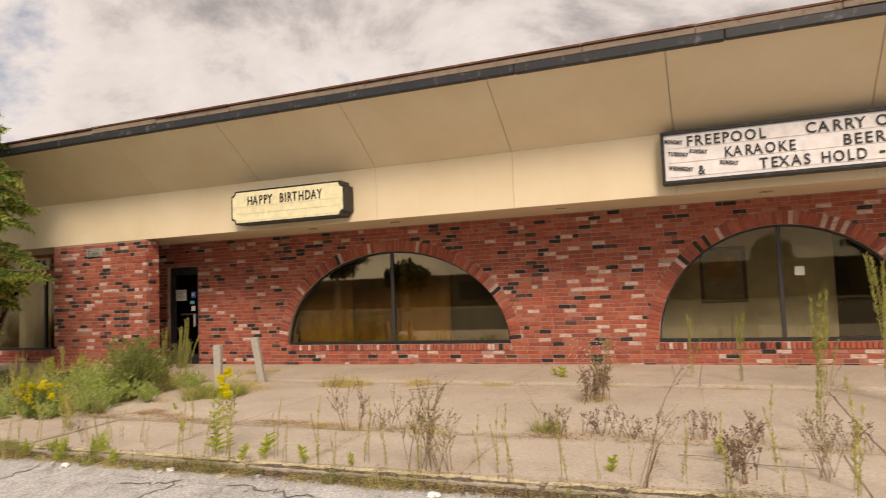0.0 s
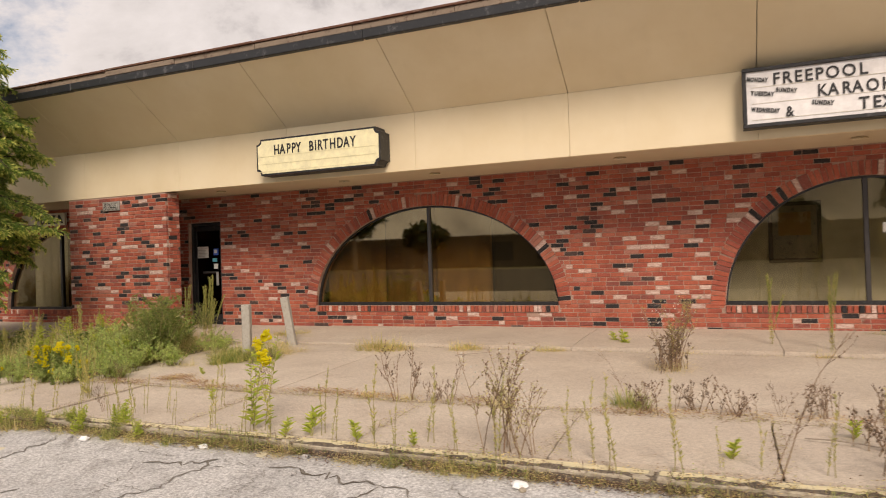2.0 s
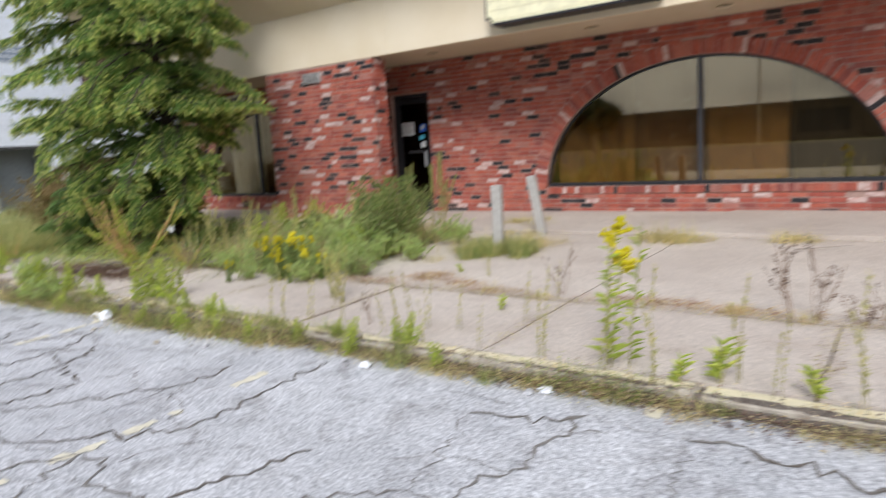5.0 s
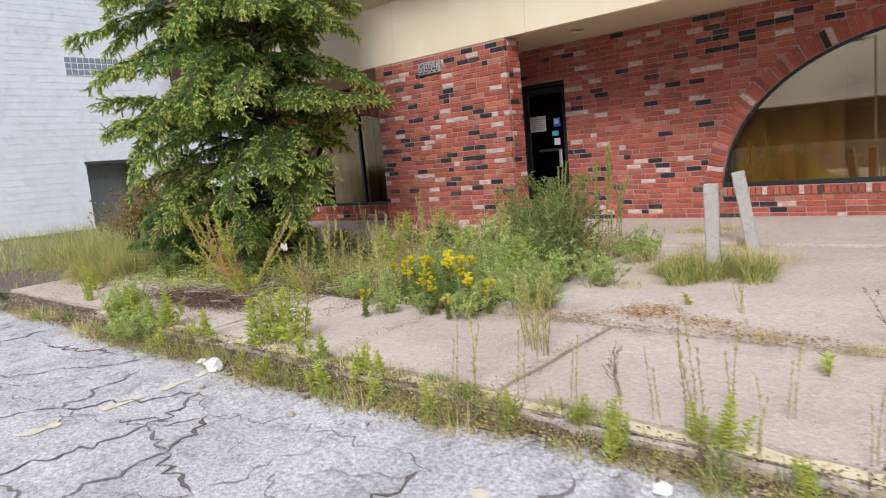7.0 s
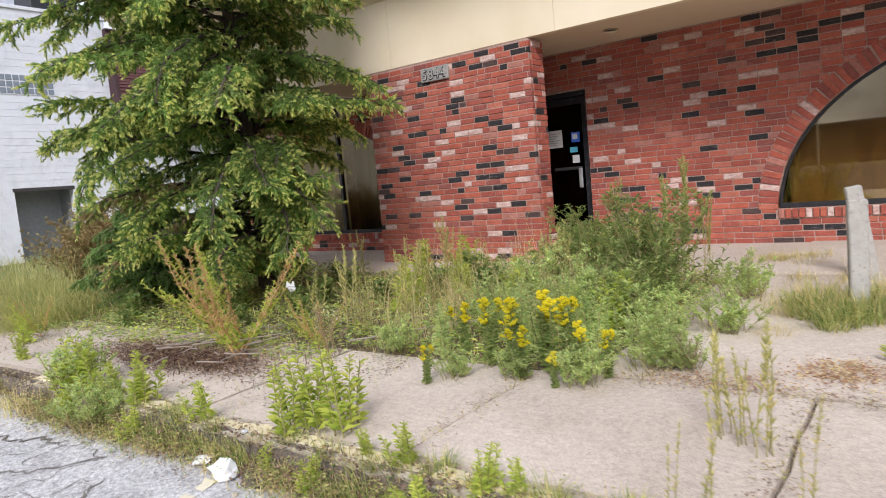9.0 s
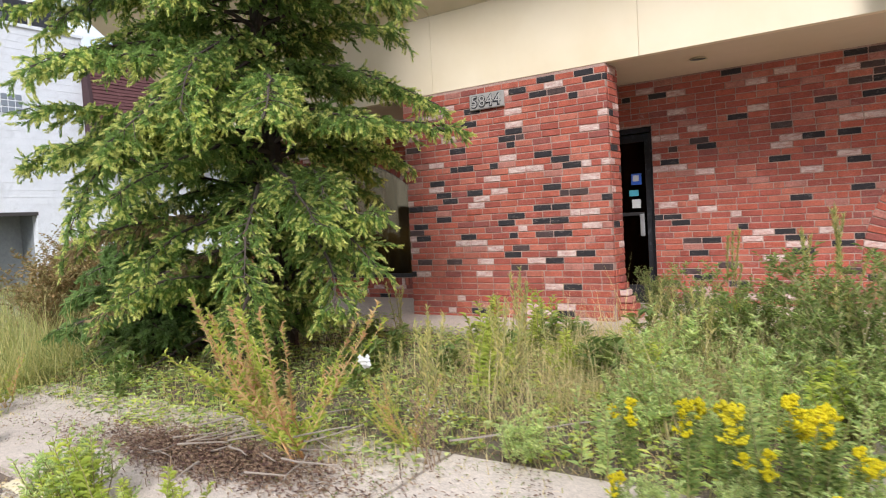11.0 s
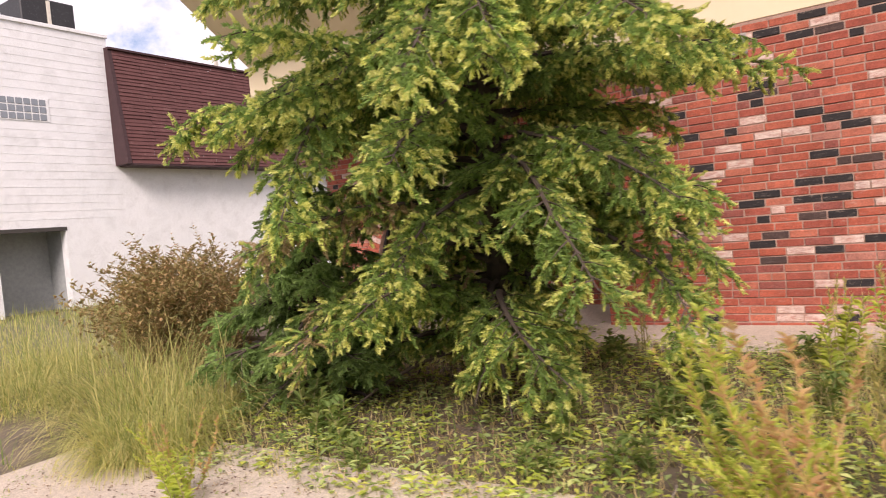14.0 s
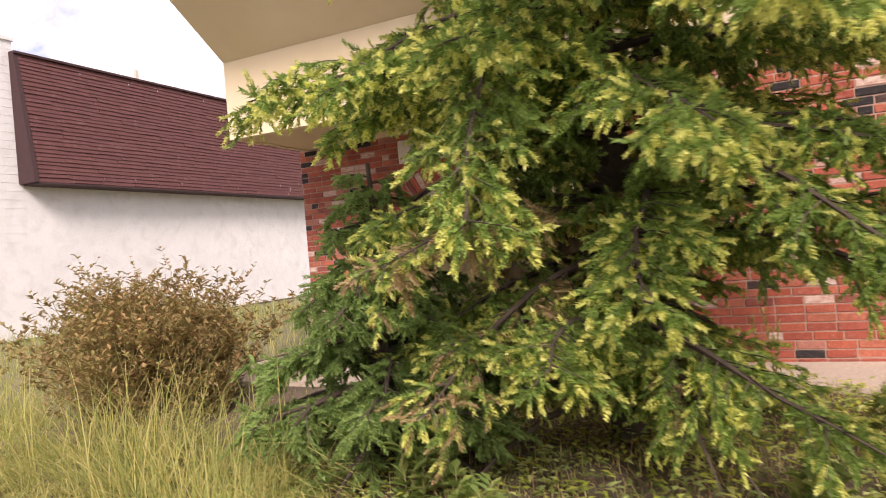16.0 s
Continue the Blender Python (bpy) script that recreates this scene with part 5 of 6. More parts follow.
def tuft(seed, blades, h, r, mats, label, name="grass_tuft", droop=0.8, width=0.006):
    rnd = random.Random(seed)
    t = thing(name, label, "grass", group="grass tufts")
    gs = [Growth(rnd) for m in mats]
    for i in range(blades):
        g = gs[i % len(gs)]
        a = rand_dir(rnd)
        p = a * r * 0.55 * math.sqrt(rnd.random())
        g.blade(p, a * rnd.uniform(0.0, 0.7) + Vector((rnd.gauss(0, 0.15), rnd.gauss(0, 0.15), 1)), h * rnd.uniform(0.45, 1.1), width * rnd.uniform(0.6, 1.3), droop * rnd.uniform(0.3, 1.3))
    for k, (g, m) in enumerate(zip(gs, mats)):
        tuft_part("blade", g.mesh("blades", m), None, t)
    return t


def put(proto, x, y, size=1.0, turn=None, dz=0.0):
    z = ground_z(x, y) + dz - 0.015
    return copy_thing(proto, pose(x, y, z, 0, 0, random.uniform(0, 360) if turn is None else turn) @ Matrix.Diagonal((size, size, size, 1)))


def discard(*protos):
    for p in protos:
        for o in list(p.children_recursive) + [p]:
            bpy.data.objects.remove(o)


# the tree: trunk, limbs and drooping shoots set all round with needles
def shoot_template(rnd, rows=8, length=0.092, needle=0.031, width=0.0145):
    """A bottle-brush shoot along +x; needles of the old part and of the fresh tip, as vertices and triangles."""
    old, tip = [], []
    for i in range(rows):
        f = (i + 0.3) / rows
        p = Vector((length * f, 0.10 * length * math.sin(2.4 * f), -0.16 * length * f * f))
        ll = needle * (1.0 - 0.42 * f) * rnd.uniform(0.85, 1.2)
        a0 = rnd.uniform(0, 6.28)
        for k in range(3):
            a = a0 + k * 2.094 + rnd.uniform(-0.4, 0.4)
            d = Vector((0.75 + 0.5 * f, math.cos(a), math.sin(a) * 0.8)).normalized()
            side = d.cross(Vector((0.2, -math.sin(a), math.cos(a)))).normalized().cross(d) * width * 0.5
            (tip if f > 0.45 else old).append((p + side, p - side + d * ll * 0.12, p + d * ll))
    packed = []
    for tris in (old, tip):
        packed.append((np.array([v[:] for t in tris for v in t]), np.arange(3 * len(tris)).reshape(-1, 3)))
    return packed


class Foliage:
    def __init__(self):
        self.v, self.f, self.n = [], [], 0

    def add(self, piece, p, turn, size):
        v, f = piece
        self.v.append(v @ turn.T * size + p)
        self.f.append(f + self.n)
        self.n += len(v)

    def mesh(self, name, material):
        if not self.v:
            return mesh_of(name, [], [], material)
        return mesh_of(name, np.concatenate(self.v).tolist(), np.concatenate(self.f).tolist(), material)


def turned(d, roll):
    x = d.normalized()
    y = Vector((0, 0, 1)).cross(x)
    y = y.normalized() if y.length > 1e-3 else Vector((0, 1, 0))
    return np.array(Matrix((x, y, x.cross(y))).transposed() @ Matrix.Rotation(roll, 3, "X"))


def conifer(seed, h, reach_at, limbs, spacing, mats, label, name, at, trunk_r=0.13, tip_share=0.4, dry=None, first=0.25, lean=(0.0, 0.0), shoots=10.5):
    rnd = random.Random(seed)
    t = thing(name, label, "tree", at)
    temps = [shoot_template(rnd) for k in range(7)]
    wood = Growth(rnd)
    trunk = [Vector((0.05 * math.sin(z * 1.1) + lean[0] * z, 0.05 * math.cos(z * 0.9) - 0.05 + lean[1] * z, z)) for z in np.linspace(-0.1, h, 18)]
    wood.tube(trunk, trunk_r, 0.012, 10)
    part("trunk", wood.mesh("trunk", M_BARK), None, t)
    inner, tips, dead = Foliage(), Foliage(), Foliage()
    for k in range(limbs):
        z = first + (h * 0.97 - first) * (k / limbs) ** 1.12
        az = k * 2.39996 + rnd.uniform(-0.4, 0.4)
        out = Vector((math.cos(az), math.sin(az), 0))
        reach = max(0.10, reach_at(out, z) * rnd.uniform(0.80, 1.02))
        base, dd = along(trunk, min(0.99, (z + 0.1) / (h + 0.1)))
        pts = [base]
        d = (out + Vector((0, 0, rnd.uniform(-0.05, 0.55)))).normalized()
        for i in range(8):
            d = (d + Vector((rnd.gauss(0, 0.10), rnd.gauss(0, 0.10), -0.088 + rnd.gauss(0, 0.06)))).normalized()
            pts.append(pts[-1] + d * reach / 8)
        limb = Growth(rnd)
        limb.tube(pts, max(0.006, 0.028 * (1 - z / h) + 0.006), 0.003, 5)
        bare = 0.15 if reach > 0.9 else 0.08
        n = max(3, int(reach * (1 - bare) / spacing))
        is_dry = dry and dry(z, out)
        for i in range(n):
            f = bare + (1 - bare) * (i + rnd.random()) / n
            p, d = along(pts, f)
            side = Vector((-d.y, d.x, 0)).normalized() * (1 if i % 2 else -1)
            ln = rnd.uniform(0.16, 0.46) * min(1.0, reach) * (1.15 - 0.7 * f) + 0.05
            tw = (d * rnd.uniform(0.4, 1.0) + side * rnd.uniform(0.35, 1.0) + Vector((0, 0, rnd.uniform(-0.25, 0.35)))).normalized()
            twig = stem_line(rnd, p, tw, ln, 0.12, 3, -0.20)
            if twig[-1].z < 0.30 * min(1.0, h / 4):
                continue
            limb.tube(twig, 0.0045, 0.0018, 3)
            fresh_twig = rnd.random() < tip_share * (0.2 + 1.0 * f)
            many = max(3, int(shoots * (0.55 + ln * 2.4)))
            for j in range(many):
                g = (j + rnd.random()) / many
                q, d2 = along(twig, min(0.999, 0.12 + 0.88 * g))
                sd = (d2 * (0.5 + 0.6 * g) + Vector((rnd.gauss(0, 0.55), rnd.gauss(0, 0.55), rnd.gauss(-0.30, 0.45)))).normalized()
                m = turned(sd, rnd.uniform(0, 6.28))
                old, tip = temps[rnd.randint(0, 6)]
                size = rnd.uniform(0.75, 1.3)
                if is_dry and rnd.random() < 0.4:
                    dead.add(old, np.array(q), m, size)
                    dead.add(tip, np.array(q), m, size)
                    continue
                inner.add(old, np.array(q), m, size)
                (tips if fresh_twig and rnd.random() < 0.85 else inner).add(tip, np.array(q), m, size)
        tuft_part("limb", limb.mesh("limb", M_BARK), None, t)
    tuft_part("foliage", inner.mesh("foliage", mats[0]), None, t)
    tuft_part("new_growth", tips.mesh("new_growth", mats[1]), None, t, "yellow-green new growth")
    if dead.v:
        tuft_part("dry_foliage", dead.mesh("dry_foliage", M_CONIFER_DRY), None, t, "dry tan sprays")
    return t


def tree_reach(out, z):
    """The crown leans out over the bed: a round outline whose middle lies in front of the trunk."""
    wide = float(np.interp(z, (0.0, 0.5, 1.2, 2.0, 3.2, 4.2, 5.0, 6.4), (0.85, 1.25, 1.5, 1.62, 1.74, 1.5, 1.1, 0.1)))
    push = min(1.0, wide / 1.6)
    mid = Vector((0.30 * push, -0.70 * push, 0))
    k = out.dot(mid)
    r = k + math.sqrt(max(0.01, k * k - mid.length_squared + wide * wide))
    # open below on the side of the shop window
    if z < 1.6 and out.dot(Vector((0.66, 0.75, 0))) > 0.25:
        r *= 0.42
    return r


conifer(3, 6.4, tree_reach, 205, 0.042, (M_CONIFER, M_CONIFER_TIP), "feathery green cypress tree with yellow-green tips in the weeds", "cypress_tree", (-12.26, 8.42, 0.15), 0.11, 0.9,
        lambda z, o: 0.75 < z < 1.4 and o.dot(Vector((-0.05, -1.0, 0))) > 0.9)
conifer(8, 1.75, lambda o, z: float(np.interp(z, (0, 0.4, 1.0, 1.75), (0.75, 0.85, 0.6, 0.08))), 60, 0.045, (M_SHRUB, M_SHRUB), "dark green cedar sapling beside the tree", "cedar_sapling", (-13.45, 7.75, 0.1), 0.05, 0.2, None, 0.1, (0, 0), 9.0)

random.seed(31)
hedge = bush(5, 1.45, 1.25, M_HEDGE, "russet brown overgrown shrub by the white wall", 0.062, 0.034, 150, "russet_shrub")
hedge.matrix_world = pose(-16.6, 8.9, 0.0, 0, 0, 0)
for hx, hy, hs in ((-16.0, 8.5, 0.9), (-17.5, 9.4, 1.0)):
    copy_thing(hedge, pose(hx, hy, 0.0, 0, 0, 130 * hs) @ Matrix.Diagonal((hs, hs, hs, 1)))
fountain = tuft(6, 1900, 1.05, 0.95, (M_FOUNTAIN, M_FOUNTAIN, M_OLIVE), "large arching clump of green ornamental grass", "fountain_grass", 2.1, 0.008)
fountain.matrix_world = pose(-14.15, 7.0, 0.03, 0, 0, 20)
for x, y, s in ((-15.3, 7.4, 0.95), (-13.6, 6.5, 0.55), (-16.2, 7.0, 0.9), (-17.6, 7.9, 0.9)):
    put(fountain, x, y, s)

# prototypes, then copies
gold_a = goldenrod(40, 6, 0.78, 3, M_WEED, "goldenrod weed with bright yellow flower plumes")
gold_b = goldenrod(41, 4, 0.80, 2, M_BRIGHT, "young goldenrod weed growing out of the kerb", 0.22, 44, 1.35)
green_a = goldenrod(42, 5, 0.42, 0, M_BRIGHT, "bright green feathery weed growing along the kerb", 0.10)
green_d = goldenrod(59, 6, 0.62, 0, M_SOFT, "soft green goldenrod foliage not yet in flower", 0.16, 110)
green_b = leafy_weed(43, 3, 0.24, 0.085, 0.020, M_BRIGHT, "small bright green leafy weed in a pavement joint")
green_c = leafy_weed(44, 7, 0.34, 0.10, 0.05, M_WEED, "broad-leaved green weed on bare soil", "broadleaf_weed", 0.14, 46)
stalk_a = stalk_weed(45, 4, 0.70, M_OLIVE, "thin upright stalks of horseweed in the pavement")
stalk_b = stalk_weed(46, 2, 0.75, M_OLIVE, "thin dry horseweed stalks growing from the kerb", 0.06)
stalk_c = stalk_weed(47, 4, 1.55, M_OLIVE, "tall yellow-green horseweed stalks with plumes", 0.09, True, 4)
dead_a = dead_weed(48, 4, 0.58, "dry brown weed with dark round seed heads", plump=0.85)
dead_b = dead_weed(49, 9, 0.70, "large dry branching weed with seed heads and dull leaves", True, 0.14, 15, 0.8)
dead_c = dead_weed(50, 1, 1.25, "single tall bare brown weed stalk", False, 0.01, 9)
ragweed = bush(51, 0.98, 0.5, M_WEED, "dense mid green ragweed bush near the shop door", 0.048, 0.015, 34)
ragweed_b = bush(52, 0.55, 0.45, M_SOFT, "low spreading green weed bush", 0.045, 0.013, 24)
russet = sprawl(53, 9, 1.3, "sprawling weed with curling orange and green stems")
tan_a = tuft(54, 150, 0.62, 0.50, (M_TAN, M_OLIVE, M_TAN), "tall dry tan grass clump", "dry_grass", 1.7, 0.0040)
tan_b = tuft(55, 120, 0.20, 0.26, (M_TAN, M_OLIVE), "low tuft of drying grass in a joint", "dry_grass", 1.1, 0.005)
tan_c = dead_weed(56, 12, 0.32, "tangled dry tan weed in a pavement joint", False, 0.2, 6)
green_t = tuft(57, 130, 0.22, 0.2, (M_WEED, M_OLIVE), "low green grass tuft against the kerb", "grass_tuft", 1.0, 0.006)
tall_seed = tuft(58, 40, 0.85, 0.30, (M_TAN, M_OLIVE), "loose tall seeding grass", "seeding_grass", 0.9, 0.004)

for x, y, s in ((-8.30, 6.36, 0.34), (-8.13, 6.76, 0.62), (-7.97, 6.72, 0.64), (-7.72, 6.70, 0.70), (-7.66, 6.80, 0.64), (-7.52, 6.66, 0.48), (-7.60, 6.50, 0.30), (-7.42, 6.76, 0.40), (-8.45, 6.9, 0.5), (-7.85, 6.58, 0.45)):
    put(gold_a, x, y, s)
put(gold_b, -4.04, 5.63, 1.0)
for x, y, s in ((-8.46, 5.52, 0.85), (-8.40, 5.62, 0.95), (-8.24, 5.66, 1.0), (-9.69, 5.48, 0.8), (-9.06, 5.45, 0.6), (-10.26, 5.45, 1.0), (-10.42, 5.40, 0.8), (-10.05, 5.5, 0.6), (-5.45, 5.5, 0.4), (-12.6, 6.0, 0.8), (-11.9, 5.7, 0.6)):
    put(green_a, x, y, s)
for x, y, s in ((-3.51, 5.60, 1.15), (-3.68, 5.5, 0.8), (-3.10, 5.58, 0.8), (-2.63, 5.58, 0.6), (-0.55, 5.81, 0.8), (0.2, 6.48, 0.8), (-1.79, 10.1, 1.15), (-1.95, 10.3, 0.9), (-6.25, 7.4, 0.5), (-5.2, 6.4, 0.6), (1.6, 6.3, 0.9)):
    put(green_b, x, y, s)
for x, y, s in ((-10.92, 7.74, 0.8), (-11.37, 7.38, 0.9), (-10.6, 7.5, 0.7), (-10.78, 7.9, 1.0), (-10.2, 8.1, 0.8), (-9.9, 8.6, 0.9), (-11.0, 8.5, 0.8), (-10.4, 9.0, 0.8), (-11.6, 8.9, 0.8), (-9.6, 9.2, 0.8), (-12.6, 7.0, 0.9), (-13.0, 7.3, 1.0), (-12.2, 6.7, 0.6), (-9.2, 8.3, 0.9), (-11.3, 6.9, 0.6), (-10.9, 7.0, 0.7)):
    put(green_c, x, y, s)
for x, y, s in ((-6.54, 6.09, 0.9), (-6.72, 6.22, 0.85), (-6.62, 6.16, 0.7), (-9.43, 7.51, 1.2), (-9.76, 7.2, 1.2), (-10.27, 9.3, 1.0), (-11.48, 9.2, 1.05), (-7.6, 8.1, 1.3), (-8.4, 8.3, 1.2), (-8.9, 8.9, 1.1), (-9.9, 7.0, 0.9), (-5.87, 7.3, 0.4), (-10.0, 7.6, 0.9)):
    put(stalk_a, x, y, s)
random.seed(76)
for k in range(14):
    put(green_d, random.uniform(-8.7, -7.25), random.uniform(6.85, 7.7), random.uniform(0.5, 0.85))
random.seed(77)
for k in range(34):
    x = -6.9 + 9.2 * (k + random.random()) / 34
    put(stalk_b, x, 5.5 + random.uniform(-0.06, 0.16), random.uniform(0.35, 0.85))
for x, y, s in ((-5.56, 5.78, 0.55), (-5.42, 5.8, 0.5), (-5.21, 5.85, 0.45), (-4.97, 6.85, 0.4), (-4.9, 6.2, 0.5), (0.6, 6.1, 0.9), (1.0, 5.7, 1.1)):
    put(stalk_b, x, y, s)
for x, y, s in ((-7.75, 9.2, 0.72), (-7.95, 9.3, 0.62), (-8.5, 9.5, 0.62), (-7.55, 9.0, 0.5), (1.03, 7.25, 0.85), (1.9, 9.0, 1.05), (0.5, 9.9, 0.62), (-0.1, 10.2, 0.6), (1.35, 9.3, 0.6), (2.2, 8.4, 0.9)):
    put(stalk_c, x, y, s)
for x, y, s in ((-5.0, 6.95, 0.7), (-3.38, 6.76, 1.0), (-3.25, 6.82, 0.9), (-5.9, 5.75, 0.5), (-2.85, 6.75, 0.7), (-0.2, 6.95, 0.5)):
    put(dead_a, x, y, s)
put(dead_b, -2.02, 5.62, 1.15)
put(dead_b, -1.85, 5.58, 0.8)
put(ragweed, -9.5, 10.95, 0.55)
put(dead_b, 0.9, 6.0, 0.75)
put(dead_b, -9.3, 6.6, 0.6)
put(dead_b, -1.1, 8.65, 1.25)
put(tan_a, -1.12, 8.62, 0.6)
put(dead_b, -7.05, 6.95, 0.35)
for x, y, s in ((-0.30, 5.55, 1.0), (-0.33, 5.6, 0.62), (1.03, 7.3, 0.78), (-1.35, 7.1, 0.55), (-1.15, 8.7, 0.7), (0.1, 7.1, 0.5)):
    put(dead_c, x, y, s)
for x, y, s in ((-7.58, 8.0, 0.95), (-7.8, 8.35, 0.9), (-8.28, 8.5, 0.85), (-7.6, 7.7, 0.5), (-8.75, 9.3, 0.6)):
    put(ragweed, x, y, s)
for x, y, s in ((-7.25, 6.95, 0.6), (-7.1, 7.0, 0.35), (-7.35, 7.3, 0.7), (-7.1, 7.75, 0.6), (-7.2, 8.7, 0.7), (-7.5, 6.6, 0.5), (-7.55, 7.7, 0.9), (-8.0, 7.9, 1.0), (-8.5, 7.4, 0.8), (-8.6, 8.2, 1.0), (-9.95, 5.35, 0.65), (-10.5, 5.5, 0.7), (-8.1, 8.7, 1.1), (-8.9, 6.8, 0.5), (-8.22, 6.5, 0.38), (-7.9, 6.62, 0.4)):
    put(ragweed_b, x, y, s)
for x, y, s in ((-9.95, 6.34, 0.86), (-10.12, 6.50, 0.75), (-9.5, 6.7, 0.4), (-12.8, 6.2, 0.4)):
    put(russet, x, y, s)
for k in range(44):
    x, y = random.uniform(-10.2, -7.8), random.uniform(7.3, 9.6)
    if (x < -9.6 and y < 7.9) or (x > -8.5 and y < 7.7):
        continue
    put(tan_a, x, y, random.uniform(0.7, 1.15))
for k in range(16):
    put(tall_seed, random.uniform(-9.9, -7.9), random.uniform(7.3, 9.4), random.uniform(0.75, 1.1))
for x, y, s in ((-4.85, 9.35, 1.2), (-5.05, 9.38, 1.3), (-4.6, 9.4, 0.9), (-3.75, 9.52, 1.1), (-6.5, 8.45, 1.2), (-6.3, 8.9, 1.2), (-6.75, 8.9, 1.1), (-6.15, 8.45, 0.9), (-6.6, 9.4, 0.9), (-6.95, 9.5, 0.8), (-7.4, 10.3, 1.0), (-7.0, 10.1, 0.9), (-4.95, 9.38, 1.4), (-4.75, 9.4, 1.3), (-5.15, 9.36, 1.2), (-3.85, 9.52, 1.0), (-3.65, 9.55, 0.8), (-2.7, 9.57, 0.9), (-2.55, 9.6, 0.6), (-1.0, 9.7, 0.7), (0.4, 9.7, 0.8), (1.6, 9.7, 0.9), (-5.6, 6.85, 0.5), (-5.1, 6.8, 0.5), (-3.7, 6.85, 0.6), (-3.3, 6.82, 0.5), (-2.4, 6.8, 0.6)):
    put(tan_b, x, y, s)
for x, y, s in ((-6.4, 8.6, 1.25), (-6.25, 8.75, 1.1)):
    put(tan_a, x, y, 0.55)
for k in range(9):
    put(tan_a, -6.45 + random.gauss(0, 0.28), 8.5 + random.gauss(0, 0.25), random.uniform(0.35, 0.55))
for x, y, s in ((-1.1, 8.6, 1.3), (-1.15, 8.7, 1.0), (-0.83, 7.0, 0.9), (-0.5, 6.9, 0.8), (-1.2, 6.9, 0.9), (0.08, 7.0, 0.9), (0.5, 7.0, 0.8), (0.32, 6.22, 1.1), (0.34, 5.75, 1.1), (-1.15, 9.6, 1.0), (1.2, 6.9, 0.9), (-3.0, 6.82, 0.6)):
    put(tan_c, x, y, s)
put(green_t, -1.35, 7.05, 1.1)
put(green_t, -1.25, 7.0, 0.9)
put(green_t, 1.2, 11.3, 0.9)
put(green_t, -1.2, 11.3, 0.8)
for k in range(60):
    x = -12.5 + 14 * k / 60 + random.uniform(-0.1, 0.1)
    put(random.choice((green_t, tan_b, tan_b)), x, 5.37 + random.uniform(-0.08, 0.03), random.uniform(0.35, 0.85) * (1.25 if x < -6.5 else 0.85), dz=0.01)
random.seed(83)
for k in range(95):
    x = random.uniform(-10.6, -5.0)
    put(random.choice((green_t, green_t, green_t, tan_b, green_a)), x, 5.40 + random.uniform(-0.12, 0.12), random.uniform(0.3, 0.6))
for k in range(34):
    put(random.choice((green_t, green_t, green_t, tan_b)), -6.46 + random.gauss(0, 0.21), 8.4 + random.gauss(0, 0.17), random.uniform(0.7, 1.25))
for k in range(22):
    put(random.choice((stalk_a, green_a, green_c)), random.uniform(-10.2, -7.7), random.uniform(7.4, 9.5), random.uniform(0.8, 1.35))
for k in range(10):
    put(tan_b, -7.1 + random.gauss(0, 0.3), 10.45 + random.gauss(0, 0.1), random.uniform(0.6, 1.0))
discard(green_d, gold_a, gold_b, green_a, green_b, green_c, stalk_a, stalk_b, stalk_c, dead_a, dead_b, dead_c, ragweed, ragweed_b, russet, tan_a, tan_b, tan_c, green_t, tall_seed)


# grass and creeping cover, as one object each
def cover(name, label, count, where, mats, h, width, seed, droop=0.8, leafy=0, size=1.0):
    rnd = random.Random(seed)
    t = thing(name, label, "grass", kind="stuff")
    for k, m in enumerate(mats):
        g = Growth(rnd)
        for i in range(count // len(mats)):
            x, y = where(rnd)
            z = ground_z(x, y) - 0.03
            if leafy:
                for j in range(leafy):
                    g.leaf(Vector((x + rnd.gauss(0, 0.05), y + rnd.gauss(0, 0.05), z + 0.03 + abs(rnd.gauss(0, h)))), rand_dir(rnd, rnd.uniform(-0.1, 0.5)), Vector((0, 0, 1)), rnd.uniform(0.03, 0.07) * size, rnd.uniform(0.018, 0.036) * size, 0.3)
            else:
                g.blade(Vector((x, y, z)), rand_dir(rnd) * rnd.uniform(0, 0.8) + Vector((0, 0, 1)), h * rnd.uniform(0.4, 1.2), width * rnd.uniform(0.6, 1.3), droop * rnd.uniform(0.4, 1.3), 3)
        ob = part("cover", g.mesh("cover", m), None, t)
        tagged(ob, kind="stuff")
    return t


def bed_spot(rnd):
    while True:
        x, y = rnd.uniform(-14.1, -7.5), rnd.uniform(6.35, 10.1)
        if x > -12.2 and y > 9.6:
            continue
        if y < 6.8 and x > -9.4:
            continue
        if noise.noise((x * 0.9, y * 0.9, 7)) > -0.45:
            return x, y


def bare_left(rnd):
    return rnd.uniform(-28.6, -14.2), rnd.uniform(5.4, 22)


def kerb_spot(rnd):
    x = rnd.uniform(-13.8, 3)
    return x, min(5.45, 5.38 + rnd.gauss(0, 0.05 if x < -6.5 else 0.032))


def kerb_mat_spot(rnd):
    while True:
        x = rnd.uniform(-13.6, 1.5)
        lush = (1.0 if -10.9 < x < -6.2 else 0.22) + 1.5 * noise.noise((x * 1.1, 3, 5))
        if rnd.random() < lush:
            return x, min(5.45, 5.39 - abs(rnd.gauss(0, 0.085 if x < -6.5 else 0.03)) * (0.6 + 0.7 * noise.noise((x * 1.9, 1, 8)) + 0.3 * (x < -7)) + rnd.gauss(0, 0.03))


cover("bed_grass", "mixed green and dry grass over the planting bed", 8000, bed_spot, (M_WEED, M_TAN, M_OLIVE), 0.14, 0.006, 61)
cover("ground_creeper", "low creeping leaves over the planting bed", 2400, bed_spot, (M_WEED, M_SOFT, M_BRIGHT), 0.035, 0.02, 62, leafy=6)
